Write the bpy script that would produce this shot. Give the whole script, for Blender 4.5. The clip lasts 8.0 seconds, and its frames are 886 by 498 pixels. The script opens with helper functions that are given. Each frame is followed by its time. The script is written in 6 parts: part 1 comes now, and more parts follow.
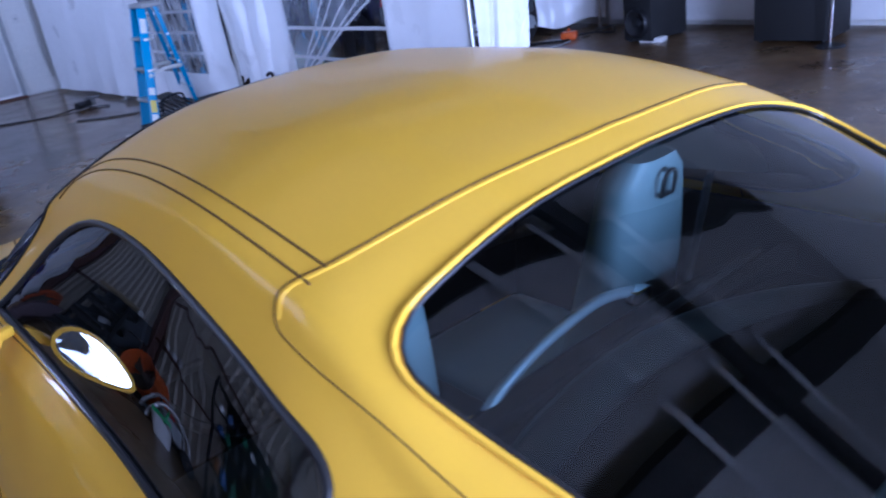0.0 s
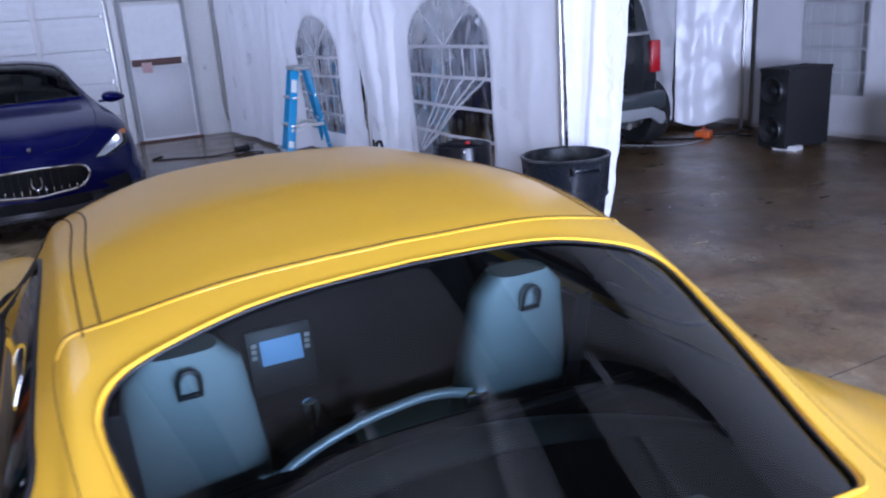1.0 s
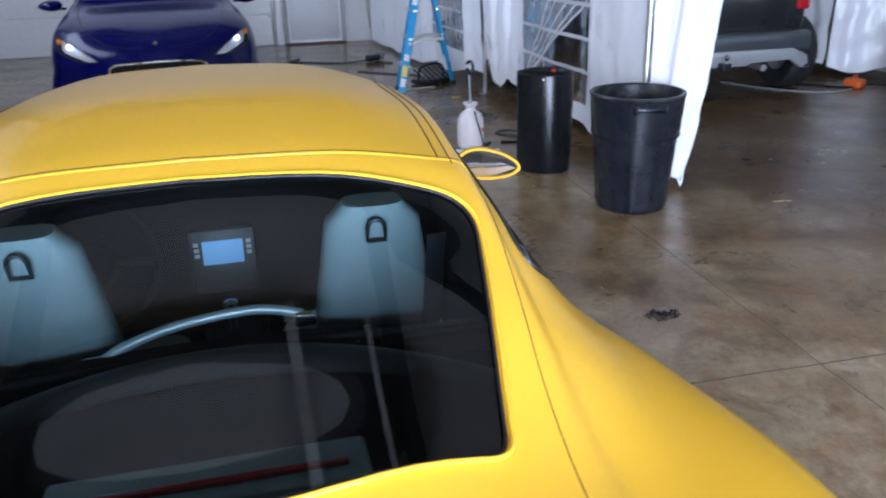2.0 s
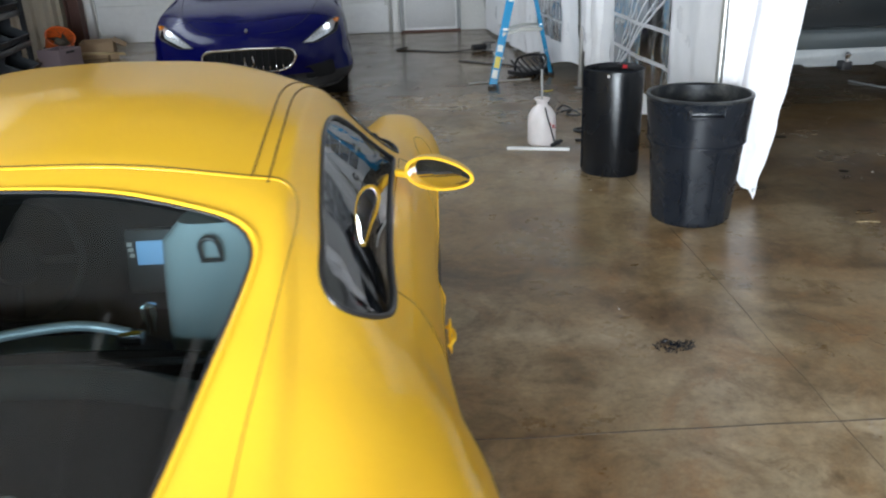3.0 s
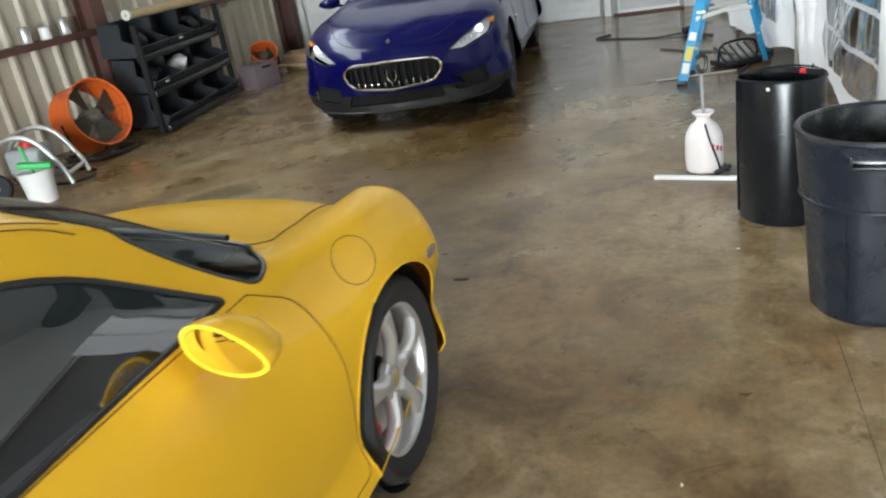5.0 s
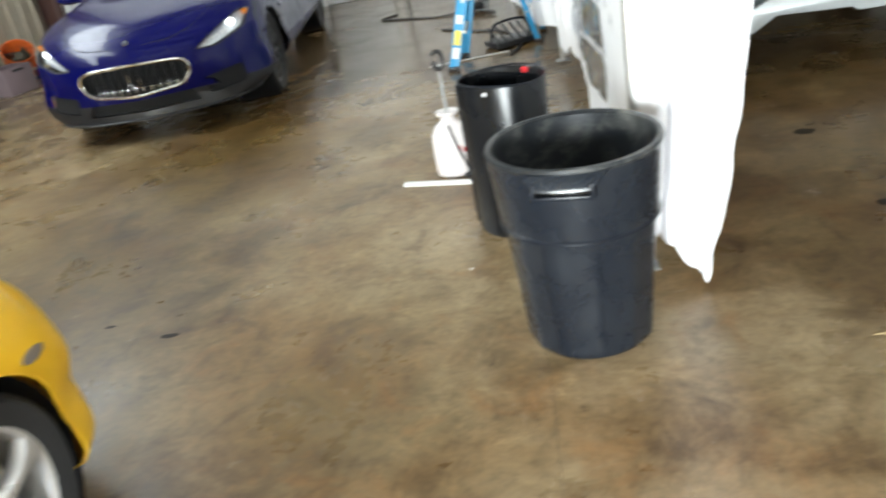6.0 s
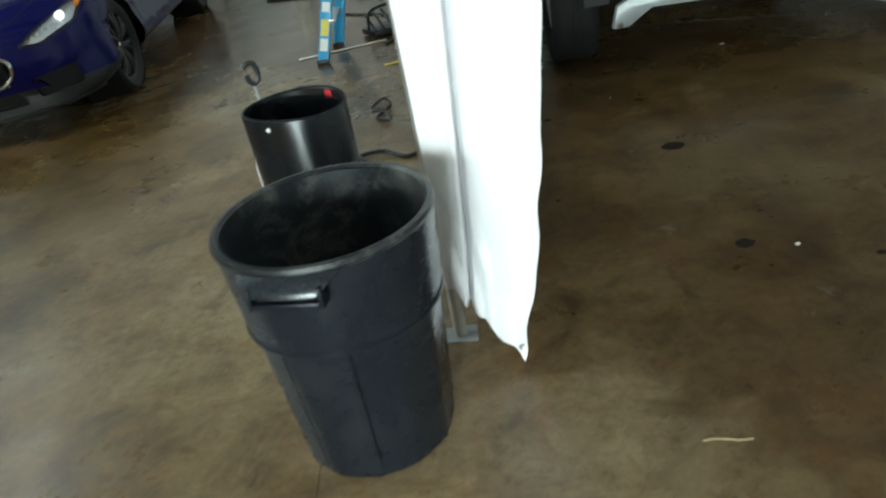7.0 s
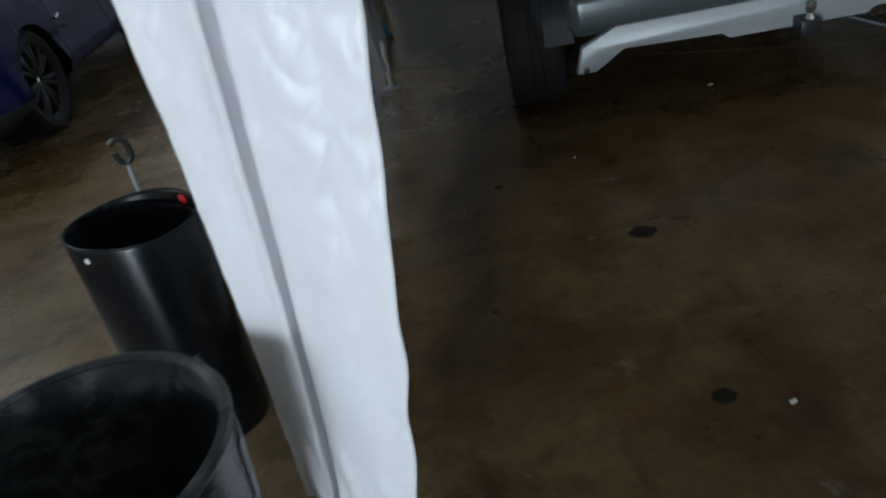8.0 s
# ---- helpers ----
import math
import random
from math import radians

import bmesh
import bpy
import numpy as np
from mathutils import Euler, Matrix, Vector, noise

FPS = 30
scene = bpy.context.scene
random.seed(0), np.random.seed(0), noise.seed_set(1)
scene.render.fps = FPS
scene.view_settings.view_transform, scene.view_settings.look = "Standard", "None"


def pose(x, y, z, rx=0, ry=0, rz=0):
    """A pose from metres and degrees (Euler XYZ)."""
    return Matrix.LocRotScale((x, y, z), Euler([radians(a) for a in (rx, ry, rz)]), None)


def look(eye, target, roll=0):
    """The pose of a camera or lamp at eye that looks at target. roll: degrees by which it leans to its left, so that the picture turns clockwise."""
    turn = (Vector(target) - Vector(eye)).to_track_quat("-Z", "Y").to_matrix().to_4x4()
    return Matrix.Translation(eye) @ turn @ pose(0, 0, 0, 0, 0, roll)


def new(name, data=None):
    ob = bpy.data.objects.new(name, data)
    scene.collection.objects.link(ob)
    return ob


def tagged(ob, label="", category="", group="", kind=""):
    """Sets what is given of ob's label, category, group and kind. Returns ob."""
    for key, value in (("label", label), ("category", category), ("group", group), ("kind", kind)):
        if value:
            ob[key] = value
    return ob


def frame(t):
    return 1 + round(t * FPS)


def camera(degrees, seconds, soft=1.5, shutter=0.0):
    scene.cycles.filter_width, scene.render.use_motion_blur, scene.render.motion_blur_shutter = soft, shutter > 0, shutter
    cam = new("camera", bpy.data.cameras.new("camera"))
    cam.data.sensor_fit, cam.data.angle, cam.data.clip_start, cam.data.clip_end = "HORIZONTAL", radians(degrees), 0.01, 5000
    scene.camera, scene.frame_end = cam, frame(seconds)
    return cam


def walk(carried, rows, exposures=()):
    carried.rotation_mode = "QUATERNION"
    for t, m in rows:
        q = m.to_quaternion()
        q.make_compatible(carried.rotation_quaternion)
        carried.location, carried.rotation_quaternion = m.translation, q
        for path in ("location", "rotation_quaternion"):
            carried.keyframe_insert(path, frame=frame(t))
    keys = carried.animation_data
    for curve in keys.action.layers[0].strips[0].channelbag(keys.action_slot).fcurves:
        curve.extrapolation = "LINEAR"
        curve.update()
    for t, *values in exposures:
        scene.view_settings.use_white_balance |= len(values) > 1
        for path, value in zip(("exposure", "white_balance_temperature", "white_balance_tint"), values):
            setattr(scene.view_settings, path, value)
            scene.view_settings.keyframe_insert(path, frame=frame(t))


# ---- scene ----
cam = camera(59.07, 8.0, soft=2.1, shutter=0.35)
PATH = [
    (0, (-0.909, -1.279, 1.560), (0.203, 0.190, 0.783), -8.57),
    (0.4, (-0.781, -1.556, 1.590), (0.178, 0.039, 0.858), -7.90),
    (0.5, (-0.746, -1.598, 1.594), (0.180, 0.032, 0.896), -7.92),
    (1, (-0.490, -1.746, 1.609), (0.335, -0.017, 1.036), -4.12),
    (1.5, (-0.152, -1.938, 1.601), (0.489, -0.161, 0.945), -2.15),
    (1.7, (-0.025, -2.000, 1.603), (0.527, -0.215, 0.889), -1.61),
    (2.8, (0.642, -1.905, 1.608), (0.745, -0.059, 0.845), -2.01),
    (3, (0.796, -1.870, 1.598), (0.853, -0.023, 0.834), -2.10),
    (3.5, (1.148, -1.700, 1.616), (1.000, 0.151, 0.872), -3.28),
    (4, (1.295, -1.391, 1.598), (1.015, 0.452, 0.873), -4.22),
    (4.2, (1.347, -1.252, 1.617), (1.003, 0.577, 0.884), -5.51),
    (5.3, (1.884, -0.484, 1.553), (1.223, 1.236, 0.774), -10.14),
    (5.5, (1.972, -0.364, 1.548), (1.376, 1.361, 0.732), -11.42),
    (5.8, (2.113, -0.185, 1.562), (1.682, 1.571, 0.708), -12.24),
    (6, (2.245, -0.081, 1.561), (1.972, 1.696, 0.684), -10.93),
    (6.5, (2.588, 0.229, 1.561), (2.422, 1.990, 0.626), -10.96),
    (7, (2.800, 0.580, 1.530), (2.632, 2.317, 0.553), -11.40),
    (7.5, (3.027, 0.944, 1.546), (2.860, 2.689, 0.582), -12.95),
    (8, (3.152, 1.383, 1.530), (2.957, 3.108, 0.538), -12.48),
]
walk(cam, [(t, look(eye, target, roll)) for t, eye, target, roll in PATH], exposures=[
    (0.0, -0.39, 4500, 31), (0.5, -0.30, 4580, 28), (1.0, -0.38, 5100, 28), (1.5, -0.32, 5150, 23), (3.0, -0.05, 6250, 8), (3.5, -0.05, 6350, 3),
    (4.0, -0.02, 6400, 1), (5.5, 0.9, 6600, 7), (6.0, 1.03, 6700, 4), (6.5, 0.53, 6600, -2), (7.0, 0.05, 6400, -8), (7.5, -0.45, 6150, -1), (8.0, -0.97, 5900, 4)])

# ---- world, sun, large lights ----
world = bpy.data.worlds.new("sky")
scene.world = world
world.use_nodes = True
wn = world.node_tree.nodes
sky = wn.new("ShaderNodeTexSky")
sky.sky_type = "NISHITA"
sky.sun_disc = False
sky.sun_elevation = radians(38)
sky.sun_rotation = radians(200)
wn["Background"].inputs["Strength"].default_value = 0.12
world.node_tree.links.new(sky.outputs["Color"], wn["Background"].inputs["Color"])
sun_data = bpy.data.lights.new("sun", "SUN")
sun_data.energy, sun_data.angle, sun_data.color = 3.0, radians(0.6), (1.0, 0.95, 0.88)
sun = new("sun", sun_data)
sun.matrix_world = look((-10, -12, 16), (-2, -6, 0))


def area_light(name, m, sx, sy, watts, spread=180, colour=(0.86, 0.93, 1.0)):
    """A sky-coloured rectangular area lamp at a wall."""
    d = bpy.data.lights.new(name, "AREA")
    d.shape, d.size, d.size_y, d.energy, d.color = "RECTANGLE", sx, sy, watts, colour
    d.spread = radians(spread)
    ob = new(name, d)
    ob.matrix_world = m
    return ob


area_light("daylight_south", look((0.2, -5.75, 1.27), (0.2, 0, 1.2)), 3.8, 2.4, 1150)
# fill lamp added to brighten the north end; no opening known there
area_light("fill_west", look((-4.42, 6.9, 4.75), (1.6, 7.4, 1.6)), 8.2, 1.9, 250, 120)

# ---- materials ----


def mat(name, colour, rough=0.5, metal=0.0, spread=0.12, grain=60.0, stain=2.5, bump=0.0, coat=0.0, second=None, mix=0.0, spec=0.5, rough_spread=0.08, sheen=0.0):
    """A surface with colour variation at two scales, uneven gloss and fine relief."""
    m = bpy.data.materials.new(name)
    m.use_nodes = True
    nt = m.node_tree
    n, l = nt.nodes, nt.links
    b = n["Principled BSDF"]
    co = n.new("ShaderNodeTexCoord")
    fine, broad = n.new("ShaderNodeTexNoise"), n.new("ShaderNodeTexNoise")
    fine.inputs["Scale"].default_value, fine.inputs["Detail"].default_value = grain, 4
    broad.inputs["Scale"].default_value, broad.inputs["Detail"].default_value = stain, 5
    for q in (fine, broad):
        l.new(co.outputs["Object"], q.inputs["Vector"])
    add = n.new("ShaderNodeMath")
    add.operation = "ADD"
    l.new(fine.outputs["Fac"], add.inputs[0])
    l.new(broad.outputs["Fac"], add.inputs[1])
    ramp = n.new("ShaderNodeMapRange")
    ramp.inputs[1].default_value, ramp.inputs[2].default_value = 0.6, 1.4
    l.new(add.outputs[0], ramp.inputs[0])
    mx = n.new("ShaderNodeMix")
    mx.data_type = "RGBA"
    lo = [c * (1 - spread) for c in colour]
    hi = [min(1, c * (1 + spread)) for c in colour]
    if second:
        hi = second
    mx.inputs[6].default_value, mx.inputs[7].default_value = (*lo, 1), (*hi, 1)
    l.new(ramp.outputs[0], mx.inputs[0])
    l.new(mx.outputs[2], b.inputs["Base Color"])
    rr = n.new("ShaderNodeMapRange")
    rr.inputs[3].default_value, rr.inputs[4].default_value = max(0.01, rough - rough_spread), min(1, rough + rough_spread)
    l.new(broad.outputs["Fac"], rr.inputs[0])
    l.new(rr.outputs[0], b.inputs["Roughness"])
    b.inputs["Metallic"].default_value = metal
    b.inputs["Specular IOR Level"].default_value = spec
    b.inputs["Coat Weight"].default_value = coat
    b.inputs["Coat Roughness"].default_value = 0.03
    b.inputs["Sheen Weight"].default_value = sheen
    if bump:
        bp = n.new("ShaderNodeBump")
        bp.inputs["Strength"].default_value, bp.inputs["Distance"].default_value = bump, 0.004
        l.new(fine.outputs["Fac"], bp.inputs["Height"])
        l.new(bp.outputs[0], b.inputs["Normal"])
    return m


def glass_mat(name, tint, clear, rough=0.0):
    """Thin tinted glass: see-through with a Fresnel gloss."""
    m = bpy.data.materials.new(name)
    m.use_nodes = True
    n, l = m.node_tree.nodes, m.node_tree.links
    n.remove(n["Principled BSDF"])
    tr, gl, fr, mx = n.new("ShaderNodeBsdfTransparent"), n.new("ShaderNodeBsdfGlossy"), n.new("ShaderNodeFresnel"), n.new("ShaderNodeMixShader")
    tr.inputs["Color"].default_value = (*tint, 1)
    gl.inputs["Roughness"].default_value = rough
    fr.inputs["IOR"].default_value = clear
    l.new(fr.outputs[0], mx.inputs[0])
    l.new(tr.outputs[0], mx.inputs[1])
    l.new(gl.outputs[0], mx.inputs[2])
    l.new(mx.outputs[0], n["Material Output"].inputs["Surface"])
    return m


def dust_mat(name, base, dust, rough, scale, lo, hi, bump=0.1, spec=0.4):
    """Dark plastic with dust or scuffs caked on it in patches."""
    m = bpy.data.materials.new(name)
    m.use_nodes = True
    n, l = m.node_tree.nodes, m.node_tree.links
    b = n["Principled BSDF"]
    co = n.new("ShaderNodeTexCoord")
    patch, grain = n.new("ShaderNodeTexNoise"), n.new("ShaderNodeTexNoise")
    for q, sc, de in ((patch, scale, 9), (grain, scale * 14, 4)):
        q.inputs["Scale"].default_value, q.inputs["Detail"].default_value = sc, de
        q.inputs["Roughness"].default_value, q.inputs["Distortion"].default_value = 0.72, 0.4
        l.new(co.outputs["Object"], q.inputs["Vector"])
    add = n.new("ShaderNodeMath")
    add.operation = "MULTIPLY_ADD"
    add.inputs[1].default_value = 0.25
    l.new(grain.outputs["Fac"], add.inputs[0])
    l.new(patch.outputs["Fac"], add.inputs[2])
    mr = n.new("ShaderNodeMapRange")
    mr.inputs[1].default_value, mr.inputs[2].default_value = lo + 0.125, hi + 0.125
    l.new(add.outputs[0], mr.inputs[0])
    mx = n.new("ShaderNodeMix")
    mx.data_type = "RGBA"
    mx.inputs[6].default_value, mx.inputs[7].default_value = (*base, 1), (*dust, 1)
    l.new(mr.outputs[0], mx.inputs[0])
    l.new(mx.outputs[2], b.inputs["Base Color"])
    rr = n.new("ShaderNodeMapRange")
    rr.inputs[3].default_value, rr.inputs[4].default_value = rough, min(1, rough + 0.35)
    l.new(mr.outputs[0], rr.inputs[0])
    l.new(rr.outputs[0], b.inputs["Roughness"])
    b.inputs["Specular IOR Level"].default_value = spec
    bp = n.new("ShaderNodeBump")
    bp.inputs["Strength"].default_value, bp.inputs["Distance"].default_value = bump, 0.003
    l.new(patch.outputs["Fac"], bp.inputs["Height"])
    l.new(bp.outputs[0], b.inputs["Normal"])
    return m


M_YELLOW = mat("yellow_car_paint", (0.83, 0.482, 0.030), 0.3, 0.0, 0.02, 300, 3, spec=0.06, coat=0.23, rough_spread=0.02)
M_YELLOW.node_tree.nodes["Principled BSDF"].inputs["Coat Roughness"].default_value = 0.03
M_BLUE = mat("deep_blue_car_paint", (0.0022, 0.003, 0.062), 0.24, 0.0, 0.06, 300, 3, spec=0.1, coat=0.28, rough_spread=0.03)
M_TRUCK = mat("near_black_car_paint", (0.022, 0.025, 0.027), 0.28, 0.1, 0.08, 200, 3, coat=0.6)
M_BUMPER = mat("grey_bumper_paint", (0.085, 0.10, 0.105), 0.3, 0.3, 0.08, 200, 3, coat=0.5)
M_RUBBER = mat("black_rubber", (0.018, 0.018, 0.019), 0.7, 0, 0.2, 90, 5, bump=0.15)
M_TRIM = mat("black_trim_plastic", (0.015, 0.015, 0.017), 0.4, 0, 0.15, 120, 6)
M_GAP = mat("panel_gap", (0.16, 0.078, 0.008), 0.8, 0, 0.1)
M_RIM = mat("silver_alloy", (0.76, 0.76, 0.77), 0.30, 0.65, 0.06, 150, 4)
M_RED = mat("red_caliper_paint", (0.45, 0.012, 0.015), 0.35)
M_GLASS = glass_mat("tinted_car_glass", (0.38, 0.50, 0.51), 1.55)
M_SIDE_GLASS = glass_mat("green_side_glass", (0.24, 0.29, 0.29), 1.95)
M_MIRROR = mat("mirror_glass", (0.9, 0.9, 0.9), 0.02, 1.0, 0.01, rough_spread=0.01)
M_CHROME = mat("chrome", (0.8, 0.8, 0.82), 0.1, 1.0, 0.03, rough_spread=0.04)
M_BLACK = mat("matte_black", (0.006, 0.006, 0.007), 0.85, 0, 0.2)
M_BIN = mat("charcoal_moulded_plastic", (0.010, 0.012, 0.017), 0.32, 0, 0.22, 140, 4, bump=0.02, spec=0.2)
M_TENT = mat("white_tent_vinyl", (0.86, 0.86, 0.88), 0.3, 0, 0.03, 9, 2.5, bump=0.9)
M_WALL = mat("white_wall_panel", (0.84, 0.835, 0.81), 0.6, 0, 0.08, 30, 1.3, bump=0.05)
M_BEIGE = mat("beige_metal_siding", (0.52, 0.46, 0.36), 0.5, 0, 0.12, 30, 1.2)

# ---- mesh helpers ----


def part(name, bm, material, parent=None, label="", smooth=True):
    """Links a bmesh as one mesh object under a thing or a part."""
    me = bpy.data.meshes.new(name)
    bm.normal_update()
    if smooth:
        for f in bm.faces:
            f.smooth = True
    bm.to_mesh(me)
    bm.free()
    for q in (material if isinstance(material, (list, tuple)) else (material,)):
        me.materials.append(q)
    if smooth:
        me.set_sharp_from_angle(angle=radians(38))
    ob = new(name, me)
    if parent:
        ob.parent = parent
    if label:
        tagged(ob, label)
    return ob


def thing(name, m, label, category, group="", kind=""):
    ob = new(name)
    ob.empty_display_size = 0.1
    ob.matrix_world = m
    return tagged(ob, label, category, group, kind)


def box(sx, sy, sz, bevel=0.0, at=(0, 0, 0), seg=2, bm=None, m=None):
    """A bevelled box centred on at."""
    b2 = bmesh.new()
    bmesh.ops.create_cube(b2, size=1.0)
    bmesh.ops.scale(b2, vec=(sx, sy, sz), verts=b2.verts)
    if bevel:
        bmesh.ops.bevel(b2, geom=b2.edges[:], offset=bevel, segments=seg, profile=0.5, affect="EDGES")
    bmesh.ops.translate(b2, vec=at, verts=b2.verts)
    if m is not None:
        bmesh.ops.transform(b2, matrix=m, verts=b2.verts)
    if bm is None:
        return b2
    return join(bm, b2)


def join(a, b):
    """Adds bmesh b to a."""
    me = bpy.data.meshes.new("tmp")
    b.to_mesh(me)
    b.free()
    a.from_mesh(me)
    bpy.data.meshes.remove(me)
    return a


def lathe(profile, seg=48, bm=None, m=None, arc=2 * math.pi):
    """Turns (radius, height) pairs round z."""
    b2 = bmesh.new()
    closed = abs(arc - 2 * math.pi) < 1e-6
    cols = seg if closed else seg + 1
    rings = [[b2.verts.new((r * math.cos(arc * i / seg), r * math.sin(arc * i / seg), z)) for i in range(cols)] for r, z in profile]
    for a, b in zip(rings, rings[1:]):
        for i in range(seg):
            k = (i + 1) % cols
            b2.faces.new((a[i], a[k], b[k], b[i]))
    bmesh.ops.remove_doubles(b2, verts=b2.verts, dist=1e-5)
    bmesh.ops.recalc_face_normals(b2, faces=b2.faces)
    if m is not None:
        bmesh.ops.transform(b2, matrix=m, verts=b2.verts)
    return b2 if bm is None else join(bm, b2)


def tube(points, r, seg=8, closed=False, bm=None, flat=1.0):
    """A round bar along points."""
    b2 = bmesh.new()
    pts = [Vector(p) for p in points]
    n = len(pts)
    rings = []
    up = Vector((0, 0, 1))
    side0 = None
    for i, p in enumerate(pts):
        d = pts[(i + 1) % n] - pts[i - 1] if closed else pts[min(i + 1, n - 1)] - pts[max(i - 1, 0)]
        d.normalize()
        if side0 is None:
            s = d.cross(up)
            if s.length < 1e-3:
                s = d.cross(Vector((1, 0, 0)))
        else:
            s = side0 - d * side0.dot(d)
        s.normalize()
        side0 = s
        u = s.cross(d)
        rings.append([b2.verts.new(p + r * (s * math.cos(2 * math.pi * k / seg) + u * flat * math.sin(2 * math.pi * k / seg))) for k in range(seg)])
    pairs = list(zip(rings, rings[1:])) + ([(rings[-1], rings[0])] if closed else [])
    for a, b in pairs:
        for k in range(seg):
            b2.faces.new((a[k], a[(k + 1) % seg], b[(k + 1) % seg], b[k]))
    if not closed:
        b2.faces.new(rings[0])
        b2.faces.new(rings[-1][::-1])
    bmesh.ops.recalc_face_normals(b2, faces=b2.faces)
    return b2 if bm is None else join(bm, b2)


def rod(a, b, r, seg=10, bm=None):
    return tube([a, b], r, seg, bm=bm)


def pchip(xs, ys, q):
    """Monotone cubic interpolation."""
    xs, ys, q = np.asarray(xs, float), np.asarray(ys, float), np.asarray(q, float)
    h, d = np.diff(xs), np.diff(ys) / np.diff(xs)
    s = np.zeros(len(xs))
    for i in range(1, len(xs) - 1):
        if d[i - 1] * d[i] > 0:
            w1, w2 = 2 * h[i] + h[i - 1], h[i] + 2 * h[i - 1]
            s[i] = (w1 + w2) / (w1 / d[i - 1] + w2 / d[i])
    s[0], s[-1] = d[0], d[-1]
    k = np.clip(np.searchsorted(xs, q) - 1, 0, len(xs) - 2)
    t = (q - xs[k]) / h[k]
    return (ys[k] * (1 + 2 * t) * (1 - t) ** 2 + s[k] * h[k] * t * (1 - t) ** 2 + ys[k + 1] * t * t * (3 - 2 * t) + s[k + 1] * h[k] * t * t * (t - 1))


def cardinal(P, q, tension=0.5):
    """A smooth curve through the rows of P at parameters q."""
    n = len(P)
    k = np.clip(np.floor(q).astype(int), 0, n - 2)
    t = (q - k)[:, None]
    p1, p2 = P[k], P[k + 1]
    p0, p3 = P[np.maximum(k - 1, 0)], P[np.minimum(k + 2, n - 1)]
    m1, m2 = tension * (p2 - p0), tension * (p3 - p1)
    return p1 * (1 + 2 * t) * (1 - t) ** 2 + m1 * t * (1 - t) ** 2 + p2 * t * t * (3 - 2 * t) + m2 * t * t * (t - 1)


def loft(stations, xs, zs, bow_front, bow_rear, ny=150, per=6):
    """The right half of a car's skin, from section curves given as x and z by station, mirrored into a whole."""
    y = np.linspace(stations[0], stations[-1], ny)
    X = np.stack([pchip(stations, row, y) for row in xs])
    Z = np.stack([pchip(stations, row, y) for row in zs])
    nj = len(xs)
    q = np.linspace(0, nj - 1, (nj - 1) * per + 1)
    bm = bmesh.new()
    grid = []
    for i in range(ny):
        C = cardinal(np.stack([X[:, i], Z[:, i]], 1), q)
        C[0, 0] = 0
        t1 = max(0, (y[i] - stations[-1] + 0.9) / 0.9)
        t2 = max(0, (stations[0] + 0.9 - y[i]) / 0.9)
        yy = y[i] - bow_front * t1 ** 2 * C[:, 0] ** 2 + bow_rear * t2 ** 2 * C[:, 0] ** 2
        grid.append([bm.verts.new((max(C[k, 0], 0.0), yy[k], C[k, 1])) for k in range(len(q))])
    for a, b in zip(grid, grid[1:]):
        for k in range(len(q) - 1):
            bm.faces.new((a[k], a[k + 1], b[k + 1], b[k]))
    for ring in (grid[0], grid[-1]):
        try:
            bm.faces.new(ring)
        except ValueError:
            pass
    geom = bm.verts[:] + bm.edges[:] + bm.faces[:]
    r = bmesh.ops.duplicate(bm, geom=geom)
    dup = [e for e in r["geom"] if isinstance(e, bmesh.types.BMVert)]
    for v in dup:
        v.co.x = -v.co.x
    bmesh.ops.reverse_faces(bm, faces=[e for e in r["geom"] if isinstance(e, bmesh.types.BMFace)])
    bmesh.ops.remove_doubles(bm, verts=bm.verts, dist=2e-4)
    bmesh.ops.recalc_face_normals(bm, faces=bm.faces)
    return bm


def rounded(poly, radius, seg=6):
    """A convex polygon (2D, in order) with rounded corners; radius is one number or one for each corner."""
    out = []
    n = len(poly)
    for i in range(n):
        p, a, b = (Vector(poly[k % n]) for k in (i, i - 1, i + 1))
        r = radius[i] if isinstance(radius, (list, tuple)) else radius
        da, db = (a - p), (b - p)
        la, lb = min(r, da.length * 0.48), min(r, db.length * 0.48)
        s, e = p + da.normalized() * la, p + db.normalized() * lb
        for k in range(seg + 1):
            t = k / seg
            out.append(s * (1 - t) ** 2 + p * 2 * t * (1 - t) + e * t * t)
    return out


